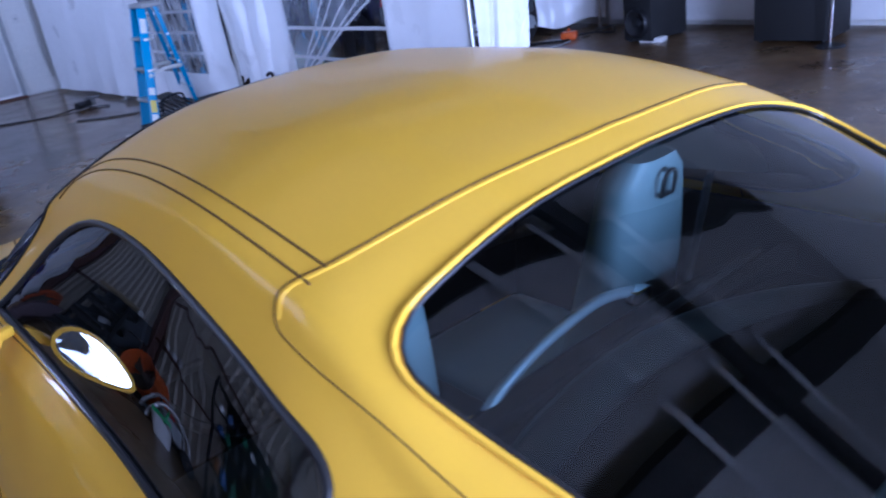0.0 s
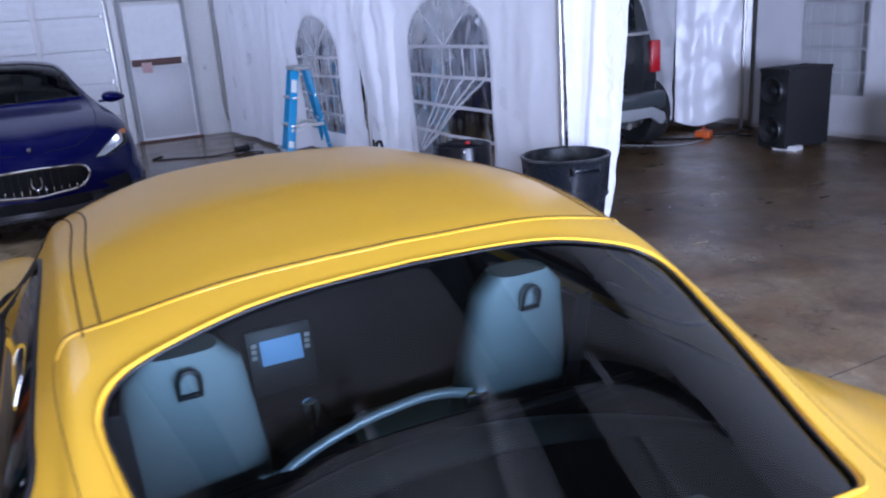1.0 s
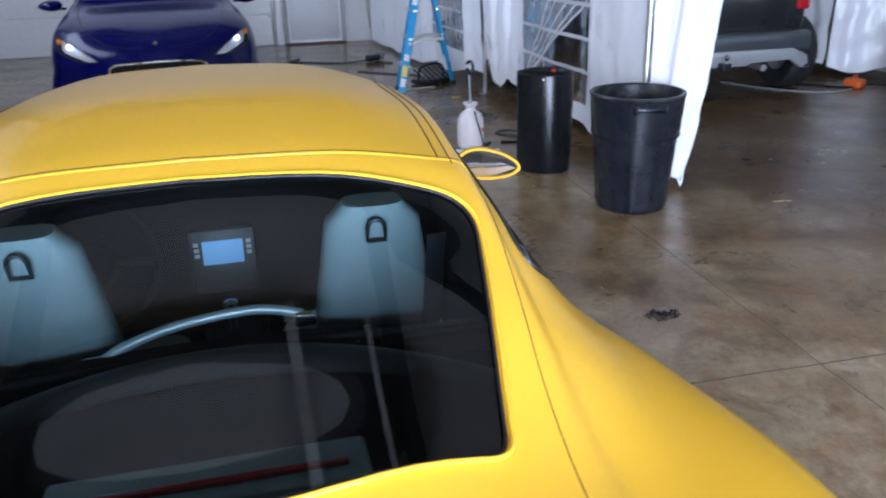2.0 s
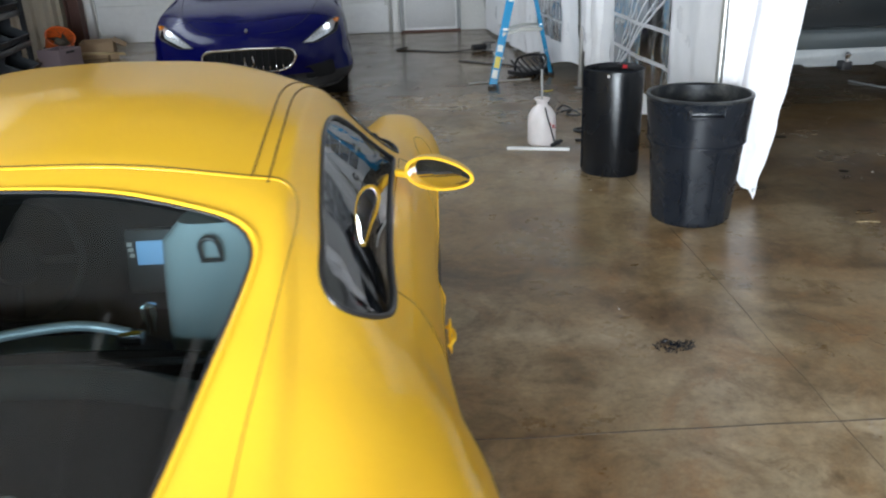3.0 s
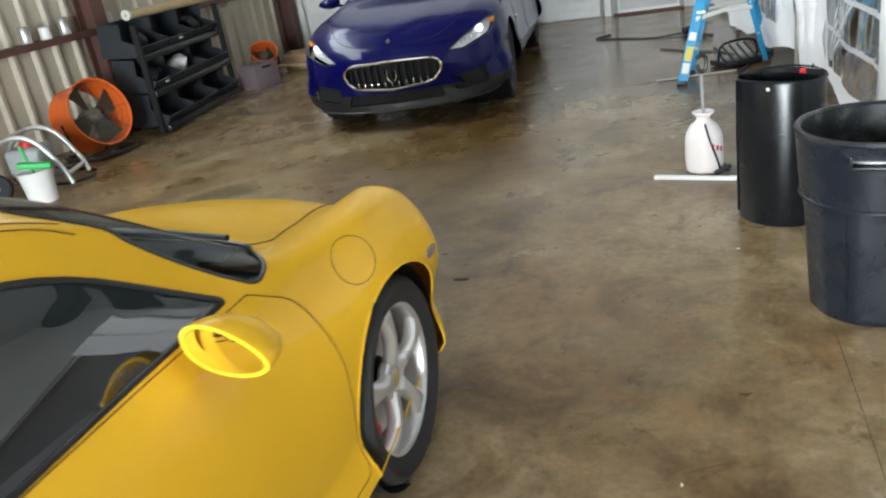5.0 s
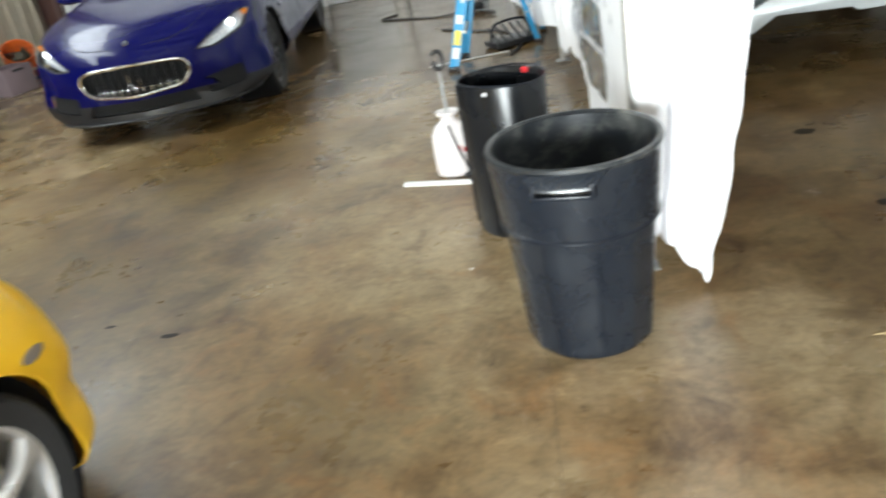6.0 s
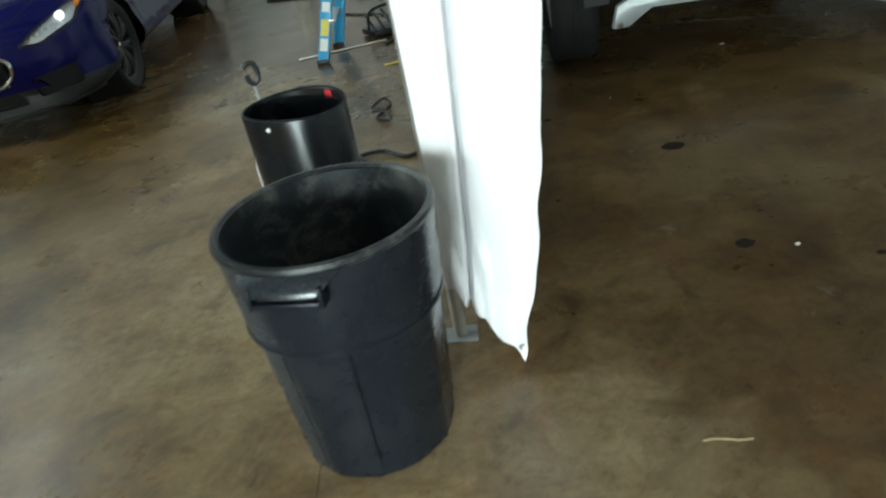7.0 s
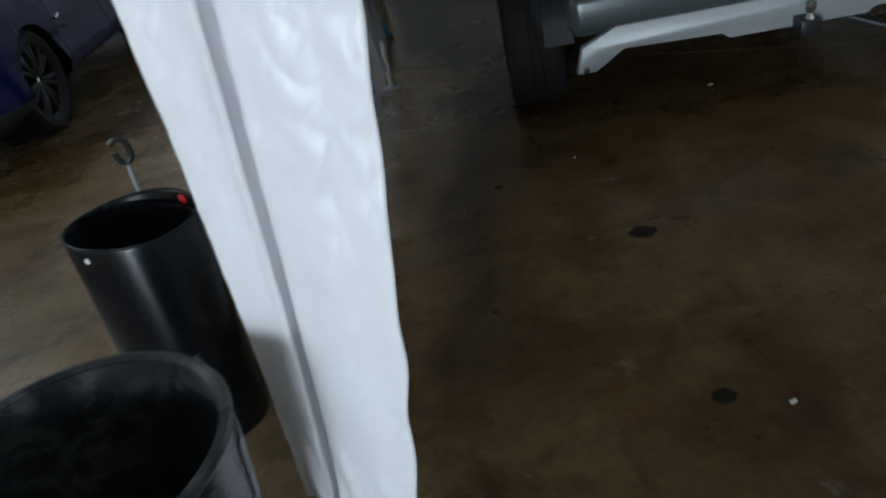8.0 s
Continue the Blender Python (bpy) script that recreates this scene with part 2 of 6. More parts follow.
def cut_out(bm, poly, axes, keep):
    """Cuts a convex outline, given in the two axes, out of the faces for which keep(face) holds. Returns the cut piece as a new bmesh and its rim."""
    c = sum((Vector(p) for p in poly), Vector((0, 0))) / len(poly)
    inside = {f for f in bm.faces if keep(f)}
    planes = []
    for a, b in zip(poly, poly[1:] + poly[:1]):
        e = Vector(b) - Vector(a)
        if e.length < 1e-5:
            continue
        nrm = Vector((e.y, -e.x))
        if nrm.dot(c - Vector(a)) > 0:
            nrm = -nrm
        nrm.normalize()
        co, no = [0.0] * 3, [0.0] * 3
        co[axes[0]], co[axes[1]], no[axes[0]], no[axes[1]] = a[0], a[1], nrm.x, nrm.y
        co, no = Vector(co), Vector(no)
        planes.append((co, no))
        fs = [f for f in inside if f.is_valid]
        es = {x for f in fs for x in f.edges}
        vs = {x for f in fs for x in f.verts}
        r = bmesh.ops.bisect_plane(bm, geom=fs + list(es) + list(vs), dist=1e-6, plane_co=co, plane_no=no)
        made = {g for g in r["geom"] if isinstance(g, bmesh.types.BMFace)} | set(fs)
        inside = {f for f in made if f.is_valid and (f.calc_center_median() - co).dot(no) < 0}
    piece = bmesh.new()
    vmap = {}
    for f in inside:
        vs = []
        for v in f.verts:
            if v not in vmap:
                vmap[v] = piece.verts.new(v.co)
            vs.append(vmap[v])
        piece.faces.new(vs)
    bmesh.ops.delete(bm, geom=list(inside), context="FACES")
    piece.normal_update()
    rim = loops_of(piece)
    return piece, rim


def loops_of(bm):
    """The longest boundary loop of a bmesh, as points in order."""
    nxt = {}
    for e in bm.edges:
        if len(e.link_faces) == 1:
            a, b = e.verts
            nxt.setdefault(a, []).append(b)
            nxt.setdefault(b, []).append(a)
    best, seen = [], set()
    for v0 in nxt:
        if v0 in seen:
            continue
        loop, v, prev = [], v0, None
        while v not in seen:
            seen.add(v)
            loop.append(v.co.copy())
            cand = [w for w in nxt[v] if w is not prev and w not in seen]
            if not cand:
                break
            prev, v = v, cand[0]
        if len(loop) > len(best):
            best = loop
    return best


def solid(bm, d):
    """Gives a sheet thickness d, inwards."""
    bm.normal_update()
    bmesh.ops.solidify(bm, geom=bm.faces[:], thickness=d)
    return bm


# ---- building ----
X0, X1, Y0, Y1, ZC = -4.6, 7.3, -5.8, 11.4, 6.2


def floor_mat():
    """Old sealed concrete: brown-grey with broad stains, tyre grime and worn gloss."""
    m = bpy.data.materials.new("stained_concrete")
    m.use_nodes = True
    n, l = m.node_tree.nodes, m.node_tree.links
    b = n["Principled BSDF"]
    co = n.new("ShaderNodeTexCoord")

    def noise_tex(scale, detail=6, rough=0.6, distort=0.0):
        q = n.new("ShaderNodeTexNoise")
        q.inputs["Scale"].default_value, q.inputs["Detail"].default_value = scale, detail
        q.inputs["Roughness"].default_value, q.inputs["Distortion"].default_value = rough, distort
        l.new(co.outputs["Object"], q.inputs["Vector"])
        return q

    def ramp(src, stops):
        r = n.new("ShaderNodeValToRGB")
        while len(r.color_ramp.elements) < len(stops):
            r.color_ramp.elements.new(0.5)
        for e, (p, c) in zip(r.color_ramp.elements, stops):
            e.position, e.color = p, (*c, 1)
        l.new(src, r.inputs[0])
        return r

    def mixed(a, c, fac, mode="MIX"):
        x = n.new("ShaderNodeMix")
        x.data_type, x.blend_type = "RGBA", mode
        l.new(a, x.inputs[6])
        l.new(c, x.inputs[7])
        if isinstance(fac, float):
            x.inputs[0].default_value = fac
        else:
            l.new(fac, x.inputs[0])
        return x.outputs[2]

    def stretched(angle, sx, sy, scale, detail=7, rough=0.65, distort=0.0):
        """Noise drawn out along one direction of the floor."""
        mp = n.new("ShaderNodeMapping")
        mp.inputs["Rotation"].default_value = (0, 0, radians(angle))
        mp.inputs["Scale"].default_value = (sx, sy, 1)
        l.new(co.outputs["Object"], mp.inputs["Vector"])
        q = noise_tex(scale, detail, rough, distort)
        l.new(mp.outputs[0], q.inputs["Vector"])
        return q

    def tone(c):
        q = n.new("ShaderNodeRGB")
        q.outputs[0].default_value = (*c, 1)
        return q.outputs[0]

    # cement colour, broad rust-brown sealer, dark traffic stains
    broad = ramp(noise_tex(0.75, 8, 0.62, 0.2).outputs["Fac"], [(0.30, (0.128, 0.095, 0.058)), (0.46, (0.246, 0.190, 0.120)), (0.60, (0.325, 0.264, 0.184)), (0.74, (0.43, 0.372, 0.280))])
    rust = ramp(noise_tex(1.3, 7, 0.62, 0.4).outputs["Fac"], [(0.44, (0, 0, 0)), (0.70, (1, 1, 1))])
    c = mixed(broad.outputs[0], tone((0.195, 0.124, 0.060)), rust.outputs[0])
    dark = ramp(noise_tex(2.2, 8, 0.66, 0.5).outputs["Fac"], [(0.30, (0.36, 0.31, 0.24)), (0.42, (0.74, 0.69, 0.62)), (0.53, (1.04, 1.04, 1.04))])
    c = mixed(c, dark.outputs[0], 0.95, "MULTIPLY")
    mid = ramp(noise_tex(5.2, 8, 0.70, 0.7).outputs["Fac"], [(0.30, (0.50, 0.44, 0.36)), (0.46, (0.95, 0.93, 0.90)), (0.60, (1.12, 1.11, 1.09)), (0.72, (1.45, 1.40, 1.32))])
    c = mixed(c, mid.outputs[0], 0.95, "MULTIPLY")
    # orange bleed spots
    bleed = ramp(noise_tex(3.4, 6, 0.7, 0.9).outputs["Fac"], [(0.54, (0, 0, 0)), (0.70, (0.6, 0.6, 0.6))])
    c = mixed(c, tone((0.24, 0.125, 0.048)), bleed.outputs[0])
    # brown stains with shade painted into the floor colour, ragged at the edges
    sep = n.new("ShaderNodeSeparateXYZ")
    l.new(co.outputs["Object"], sep.inputs[0])

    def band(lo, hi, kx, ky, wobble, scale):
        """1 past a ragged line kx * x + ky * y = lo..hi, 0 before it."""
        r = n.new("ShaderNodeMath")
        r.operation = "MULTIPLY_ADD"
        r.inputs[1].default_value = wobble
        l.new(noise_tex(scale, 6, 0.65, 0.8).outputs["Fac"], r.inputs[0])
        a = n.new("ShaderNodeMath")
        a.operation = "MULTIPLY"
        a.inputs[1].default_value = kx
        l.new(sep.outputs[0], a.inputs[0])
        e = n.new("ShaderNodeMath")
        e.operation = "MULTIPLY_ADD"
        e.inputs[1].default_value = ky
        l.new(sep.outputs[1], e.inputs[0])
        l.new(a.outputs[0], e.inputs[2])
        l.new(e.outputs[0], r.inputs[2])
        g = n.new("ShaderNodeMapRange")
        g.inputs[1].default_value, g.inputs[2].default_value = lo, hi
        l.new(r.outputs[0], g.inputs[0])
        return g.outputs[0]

    # tent bay: brown staining, and the bay's dimness darkened into it
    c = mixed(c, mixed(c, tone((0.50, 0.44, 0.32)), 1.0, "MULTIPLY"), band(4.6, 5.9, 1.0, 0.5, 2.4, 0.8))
    def times(a, d):
        q = n.new("ShaderNodeMath")
        q.operation = "MULTIPLY"
        l.new(a, q.inputs[0])
        l.new(d, q.inputs[1])
        return q.outputs[0]

    # browner floor ahead of the coupe, with the car's shade painted in
    coupe_shade = times(band(-6.6, -5.0, 0, -1.0, 1.2, 0.8), times(times(band(-.6, .25, -1.0, 0, 1.0, 0.9), band(-.4, .6, 1.0, 0, 1.4, 1.1)), band(1.7, 2.6, 0, 1.0, 1.2, 0.7)))
    c = mixed(c, mixed(c, tone((0.48, 0.42, 0.24)), 1.0, "MULTIPLY"), coupe_shade)
    olive = times(band(-1.9, -1.1, -1.0, 0, .9, 1.1), times(band(1.5, 2.3, 0, 1.0, .9, .8), band(-5.4, -4.2, 0, -1.0, 1.0, .9)))
    c = mixed(c, mixed(c, tone((0.88, 0.85, 0.72)), 1.0, "MULTIPLY"), olive)
    # tyre streaks: dark rubber drawn out along the lanes
    gate = ramp(noise_tex(0.9, 4, 0.5).outputs["Fac"], [(0.46, (0, 0, 0)), (0.60, (1, 1, 1))])
    streak = ramp(stretched(28, 4.0, 0.9, 1.6, 6, 0.6, 0.6).outputs["Fac"], [(0.30, (0.80, 0.79, 0.77)), (0.52, (1, 1, 1)), (0.68, (1.07, 1.07, 1.06))])
    c = mixed(c, mixed(c, streak.outputs[0], 1.0, "MULTIPLY"), gate.outputs[0])
    fine = ramp(noise_tex(26, 7, 0.75).outputs["Fac"], [(0.3, (0.66, 0.64, 0.61)), (0.5, (1.0, 1.0, 1.0)), (0.7, (1.25, 1.25, 1.22))])
    c = mixed(c, fine.outputs[0], 0.8, "MULTIPLY")
    c = mixed(c, tone((1.05, 1.01, 0.93)), 1.0, "MULTIPLY")
    # pale scuffs and mineral bloom
    pale = ramp(noise_tex(5.5, 7, 0.7, 0.6).outputs["Fac"], [(0.64, (0, 0, 0)), (0.76, (0.45, 0.45, 0.45))])
    c = mixed(c, tone((0.44, 0.40, 0.35)), pale.outputs[0])
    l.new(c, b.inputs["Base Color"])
    rr = n.new("ShaderNodeMapRange")
    rr.inputs[1].default_value, rr.inputs[2].default_value, rr.inputs[3].default_value, rr.inputs[4].default_value = 0.3, 0.7, 0.21, 0.45
    l.new(noise_tex(1.7, 8, 0.7).outputs["Fac"], rr.inputs[0])
    # the sealer is less worn towards the back doors
    sheen = n.new("ShaderNodeMath")
    sheen.operation = "MULTIPLY_ADD"
    sheen.inputs[1].default_value = -0.13
    l.new(band(5.2, 7.6, 0, 1.0, 1.2, 0.8), sheen.inputs[0])
    l.new(rr.outputs[0], sheen.inputs[2])
    l.new(sheen.outputs[0], b.inputs["Roughness"])
    b.inputs["Specular IOR Level"].default_value = 0.5
    bp = n.new("ShaderNodeBump")
    bp.inputs["Strength"].default_value, bp.inputs["Distance"].default_value = 0.07, 0.004
    l.new(noise_tex(18, 8, 0.7).outputs["Fac"], bp.inputs["Height"])
    l.new(bp.outputs[0], b.inputs["Normal"])
    return m


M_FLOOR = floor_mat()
M_CEIL = mat("grey_roof_sheet", (0.62, 0.61, 0.59), 0.6, 0, 0.03, 20, 0.4)
M_BEAM = mat("dark_steel_beam", (0.035, 0.033, 0.032), 0.6, 0, 0.2, 20, 2)
M_BROWN = mat("red_brown_primer_steel", (0.10, 0.045, 0.035), 0.55, 0, 0.2, 30, 3)
M_STAIN = mat("oil_stain", (0.020, 0.015, 0.010), 0.55, 0, 0.4, 60, 8, spec=0.2)
M_JOINT = mat("joint_dirt", (0.075, 0.058, 0.042), 0.9, 0, 0.3)
M_WHITE = mat("white_plastic", (0.78, 0.77, 0.75), 0.45, 0, 0.05, 60, 5)
M_DOOR = mat("white_painted_steel", (0.80, 0.80, 0.80), 0.42, 0, 0.06, 12, 1.6, bump=0.03)
M_KICK = mat("brushed_kick_plate", (0.62, 0.62, 0.62), 0.55, 0.2, 0.08, 30, 3)
M_ORANGE = mat("orange_plastic", (0.72, 0.13, 0.018), 0.42, 0, 0.08, 50, 4)
M_LADDER = mat("blue_fibreglass", (0.03, 0.30, 0.58), 0.4, 0, 0.08, 80, 6)
M_ALU = mat("worn_aluminium", (0.62, 0.62, 0.60), 0.38, 0.8, 0.1, 60, 6)
M_LABEL = mat("pale_label", (0.75, 0.75, 0.70), 0.5, 0, 0.03)
M_LABELY = mat("yellow_label", (0.75, 0.62, 0.12), 0.5, 0, 0.03)
M_TAN = mat("tan_roll_paper", (0.50, 0.38, 0.20), 0.6, 0, 0.12, 40, 4)
M_GREY = mat("grey_enamel", (0.30, 0.31, 0.31), 0.45, 0, 0.12, 50, 4)
M_GREEN = mat("green_plastic", (0.03, 0.42, 0.10), 0.45, 0, 0.08)
M_CARD = mat("tan_cardboard", (0.36, 0.25, 0.15), 0.8, 0, 0.1, 60, 5)
M_SEAT = mat("grey_seat_shell", (0.22, 0.275, 0.29), 0.5, 0, 0.06, 120, 5)
M_CARPET = mat("charcoal_carpet", (0.010, 0.0088, 0.0072), 0.95, 0, 0.01, 90, 5, spec=0.04)
M_DASH = mat("dark_dashboard", (0.010, 0.010, 0.011), 0.6, 0, 0.15, 160, 5, spec=0.2)
M_UNIT = mat("dark_radio_fascia", (0.07, 0.075, 0.08), 0.4, 0, 0.1)
M_BARBLUE = mat("pale_metal_bar", (0.52, 0.60, 0.66), 0.3, 0.6, 0.06)
M_REDLENS = mat("red_lamp_lens", (0.50, 0.01, 0.015), 0.2, 0, 0.05, coat=0.6)
M_AMBER = mat("amber_lens", (0.85, 0.25, 0.02), 0.2, 0, 0.05, coat=0.6)
M_LENS = glass_mat("clear_lens", (0.92, 0.94, 0.96), 1.45)
M_VINYL = glass_mat("clear_vinyl", (0.80, 0.82, 0.84), 1.25, 0.12)


def glow(name, colour, strength):
    m = bpy.data.materials.new(name)
    m.use_nodes = True
    b = m.node_tree.nodes["Principled BSDF"]
    b.inputs["Base Color"].default_value = (*colour, 1)
    b.inputs["Emission Color"].default_value = (*colour, 1)
    b.inputs["Emission Strength"].default_value = strength
    return m


M_LED = glow("lit_lamp", (0.95, 0.97, 1.0), 2.5)
M_SCREEN = glow("lit_screen", (0.25, 0.45, 0.75), 0.9)


def structure(name, bm, material, label, category, smooth=False):
    return tagged(part(name, bm, material, smooth=smooth), label, category, kind="structure")


MX, MY = (X0 + X1) / 2, (Y0 + Y1) / 2
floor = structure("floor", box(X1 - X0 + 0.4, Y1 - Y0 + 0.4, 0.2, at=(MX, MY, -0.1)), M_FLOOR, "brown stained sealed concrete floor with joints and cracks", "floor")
structure("ground", box(600, 600, 0.1, at=(0, 0, -0.27)), mat("pale_yard_concrete", (0.42, 0.40, 0.37), 0.8, 0, 0.15, 8, 0.4), "pale concrete yard outside the garage", "ground")


def wander(a, b, amp, n, seed):
    """Points from a to b that wander sideways."""
    rng = random.Random(seed)
    a, b = Vector(a), Vector(b)
    side = Vector((-(b - a).y, (b - a).x)).normalized()
    return [a.lerp(b, i / n) + side * (amp * (rng.random() - 0.5) if 0 < i < n else 0) for i in range(n + 1)]


def ribbon(pts, w, z=0.0):
    """A thin raised strip that fills a groove on the floor."""
    bm = bmesh.new()
    rows = []
    n = len(pts)
    for i, p in enumerate(pts):
        d = (Vector(pts[min(i + 1, n - 1)]) - Vector(pts[max(i - 1, 0)])).normalized()
        s = Vector((-d.y, d.x)) * w / 2
        rows.append([bm.verts.new((p[0] + s.x, p[1] + s.y, z)), bm.verts.new((p[0] + s.x * .6, p[1] + s.y * .6, z + 0.0015)), bm.verts.new((p[0] - s.x * .6, p[1] - s.y * .6, z + 0.0015)), bm.verts.new((p[0] - s.x, p[1] - s.y, z))])
    for a, b in zip(rows, rows[1:]):
        for k in range(3):
            bm.faces.new((a[k], a[k + 1], b[k + 1], b[k]))
    return bm


for a, b, amp, w in (((X0, .304), (X1, .30), .012, .006), ((2.2, -5.7), (2.18, 11.3), .010, .0016), ((2.35, 6.62), (5.18, 5.45), .02, .009), ((5.18, 5.45), (7.1, 4.72), .02, .006)):
    part("control_joint", ribbon(wander(a, b, amp, 60, 7), w), M_JOINT, floor, smooth=False)
for a, b, amp in (((2.4, 1.1), (2.75, .6), .06),):
    part("crack", ribbon(wander(a, b, amp, 16, 3), .0009), M_JOINT, floor, smooth=False)


def blot(x, y, rx, ry, seed, rot=0.0, h=0.002, n=22):
    """An uneven flat patch on the floor."""
    rng = random.Random(seed)
    bm = bmesh.new()
    c = bm.verts.new((x, y, h))
    ring = []
    for i in range(n):
        a = 2 * math.pi * i / n
        k = 0.88 + 0.16 * rng.random()
        px, py = rx * k * math.cos(a), ry * k * math.sin(a)
        ring.append(bm.verts.new((x + px * math.cos(rot) - py * math.sin(rot), y + px * math.sin(rot) + py * math.cos(rot), 0.0005)))
    for i in range(n):
        bm.faces.new((c, ring[i], ring[(i + 1) % n]))
    return bm


for x, y, rx, ry, sd in ((3.61, 3.93, .055, .045, 1), (3.63, 3.01, .036, .032, 2), (4.02, 2.83, .02, .015, 3), (3.1, 4.5, .02, .02, 5), (.629, 2.585, .045, .018, 11), (.297, 2.717, .028, .012, 12), (4.45, 2.55, .04, .02, 13), (4.9, 2.4, .06, .025, 14)):
    part("stain", blot(x, y, rx, ry, sd), M_STAIN, floor, smooth=False)

structure("ceiling", box(X1 - X0 + 0.6, Y1 - Y0 + 0.6, 0.15, at=(MX, MY, ZC + 0.08)), M_CEIL, "grey metal garage roof seen in reflections", "ceiling")
for i in range(7):
    y = -5.0 + i * 2.55
    structure("roof_purlin", box(X1 - X0, 0.40, 0.36, at=(MX, y, ZC - 0.18)), M_BEAM, "dark steel roof purlin", "beam")
for x in (-2.4, 2.7):
    structure("roof_beam", box(0.42, Y1 - Y0, 0.45, at=(x, MY, ZC - 0.59)), M_BEAM, "dark steel roof beam", "beam")


def strip_light(x, y):
    t = thing("strip_light", pose(x, y, ZC - 0.60), "unlit long white strip light hanging under the roof", "ceiling light", "strip lights under the roof")
    part("casing", box(.16, 1.9, .07, .01, (0, 0, .05)), M_WHITE, t)
    part("tube", tube([(0, -.72, 0), (0, .72, 0)], .02), M_WHITE, t)
    for dy in (-.6, .6):
        part("hanger", rod((0, dy, .07), (0, dy, .62), .006, 6), M_ALU, t)


for x in (0.5, 2.0, 3.7):
    for y in (-2.7, -0.5):
        strip_light(x, y)

# north wall: two sectional doors, an exit door, plain panels
structure("wall_north", box(X1 - X0 + 0.4, 0.2, ZC, at=(MX, Y1 + 0.14, ZC / 2)), M_WALL, "white back wall of the garage", "wall")


def sectional_door(name, x0, x1, rows, label, ribs):
    d = thing(name, pose(0, 0, 0), label, "garage door", kind="structure")
    h = 2.9 / rows
    for i in range(rows):
        bm = box(x1 - x0, .04, h - .008, .006, ((x0 + x1) / 2, Y1 + .02, i * h + h / 2))
        for k in range(ribs):
            box(x1 - x0 - .01, .005, h / ribs * .6, .002, ((x0 + x1) / 2, Y1 - .005, i * h + (k + .5) * h / ribs), seg=1, bm=bm)
        part("panel", bm, M_DOOR, d, smooth=False)
    for x in (x0 + .02, x1 - .02):
        part("track", box(.05, .06, 2.9, .008, (x, Y1 - .03, 1.45)), M_ALU, d)
    for i in range(1, rows):
        part("hinge", box(.05, .02, .09, .004, (x1 - .07, Y1 - .02, i * h)), M_ALU, d)
    return d


sectional_door("door_1", -4.25, -2.35, 5, "white smooth sectional garage door", 1)
sectional_door("door_2", -1.95, .50, 6, "white ribbed sectional garage door behind the sedan", 4)
structure("trim", box(.10, .06, 3.0, .008, (.57, Y1 - .02, 1.5)), M_WHITE, "white door post", "trim")
# daylight through the door gap, made as a white strip
structure("trim", box(.07, .05, 3.4, .006, (-.50, Y1 - .03, 1.7)), M_WHITE, "white strip standing in for a bright gap in the garage door", "trim")
structure("trim", box(.40, .05, 3.0, .008, (-2.15, Y1 + .01, 1.5)), M_WHITE, "white door post", "trim")

d3 = thing("door_3", pose(1.14, Y1 - .02, 0), "white steel exit door with a dark panic bar and metal kick plate", "door", kind="structure")
part("leaf", box(.86, .05, 2.04, .006, (0, 0, 1.03)), M_DOOR, d3, smooth=False)
for x in (-.46, .46):
    part("frame", box(.06, .08, 2.12, .006, (x, 0, 1.06)), M_GREY, d3, smooth=False)
part("frame", box(.98, .08, .06, .006, (0, 0, 2.15)), M_GREY, d3, smooth=False)
part("kick_plate", box(.80, .006, 1.06, .002, (0, -.029, .60)), M_KICK, d3)
part("panic_bar", box(.82, .05, .10, .012, (0, -.055, 1.215)), M_BROWN, d3)
part("bar_end", box(.10, .055, .12, .01, (.37, -.06, 1.225)), M_WHITE, d3)
part("notice", box(.15, .004, .15, .001, (-.20, -.085, 1.14)), mat("pink_notice", (.62, .42, .40), .7), d3)
part("threshold", box(.98, .10, .03, .004, (0, -.04, .015)), M_BROWN, d3)
ws = thing("wall_switch", pose(1.82, Y1 + .035, 1.06), "small white light switch on the wall", "switch")
part("plate", box(.08, .012, .12, .003, (0, 0, 0)), M_WHITE, ws)
part("toggle", box(.015, .02, .03, .002, (0, -.012, 0)), M_GREY, ws)
structure("conduit", tube([(2.02, Y1 - .01, 3.5), (2.02, Y1 - .01, .5), (2.06, Y1 - .02, .2)], .013), M_ALU, "thin grey electric conduit on the wall", "pipe", True)
# row of five small white blocks along the wall foot
for i in range(5):
    structure("white_dash", box(.06, .02, .03, .004, (1.72 + i * .085, Y1 - .03, .02)), M_WHITE, "small white block at the foot of the wall", "trim")

# west wall: ribbed siding, brown frame
bm = box(.1, Y1 - Y0 + .4, ZC, at=(X0 - .10, MY, ZC / 2))
y = Y0
while y < Y1:
    b2 = bmesh.new()
    prof = [(0, 0), (.035, .03), (.035, .07), (0, .10)]
    lo = [b2.verts.new((X0 - .05 + p, y + q, 0)) for p, q in prof]
    hi = [b2.verts.new((X0 - .05 + p, y + q, ZC)) for p, q in prof]
    for k in range(3):
        b2.faces.new((lo[k], lo[k + 1], hi[k + 1], hi[k]))
    join(bm, b2)
    y += .30
structure("wall_west", bm, M_BEIGE, "beige ribbed metal siding of the garage", "wall")
for y in (-3.0, 1.8, 6.72, 11.2):
    b2 = box(.02, .2, ZC, at=(X0 + .03, y, ZC / 2))
    box(.22, .02, ZC, at=(X0 + .12, y, ZC / 2), bm=b2)
    box(.02, .2, ZC, at=(X0 + .23, y, ZC / 2), bm=b2)
    structure("steel_column", b2, M_BROWN, "red-brown painted steel column of the garage frame", "column")
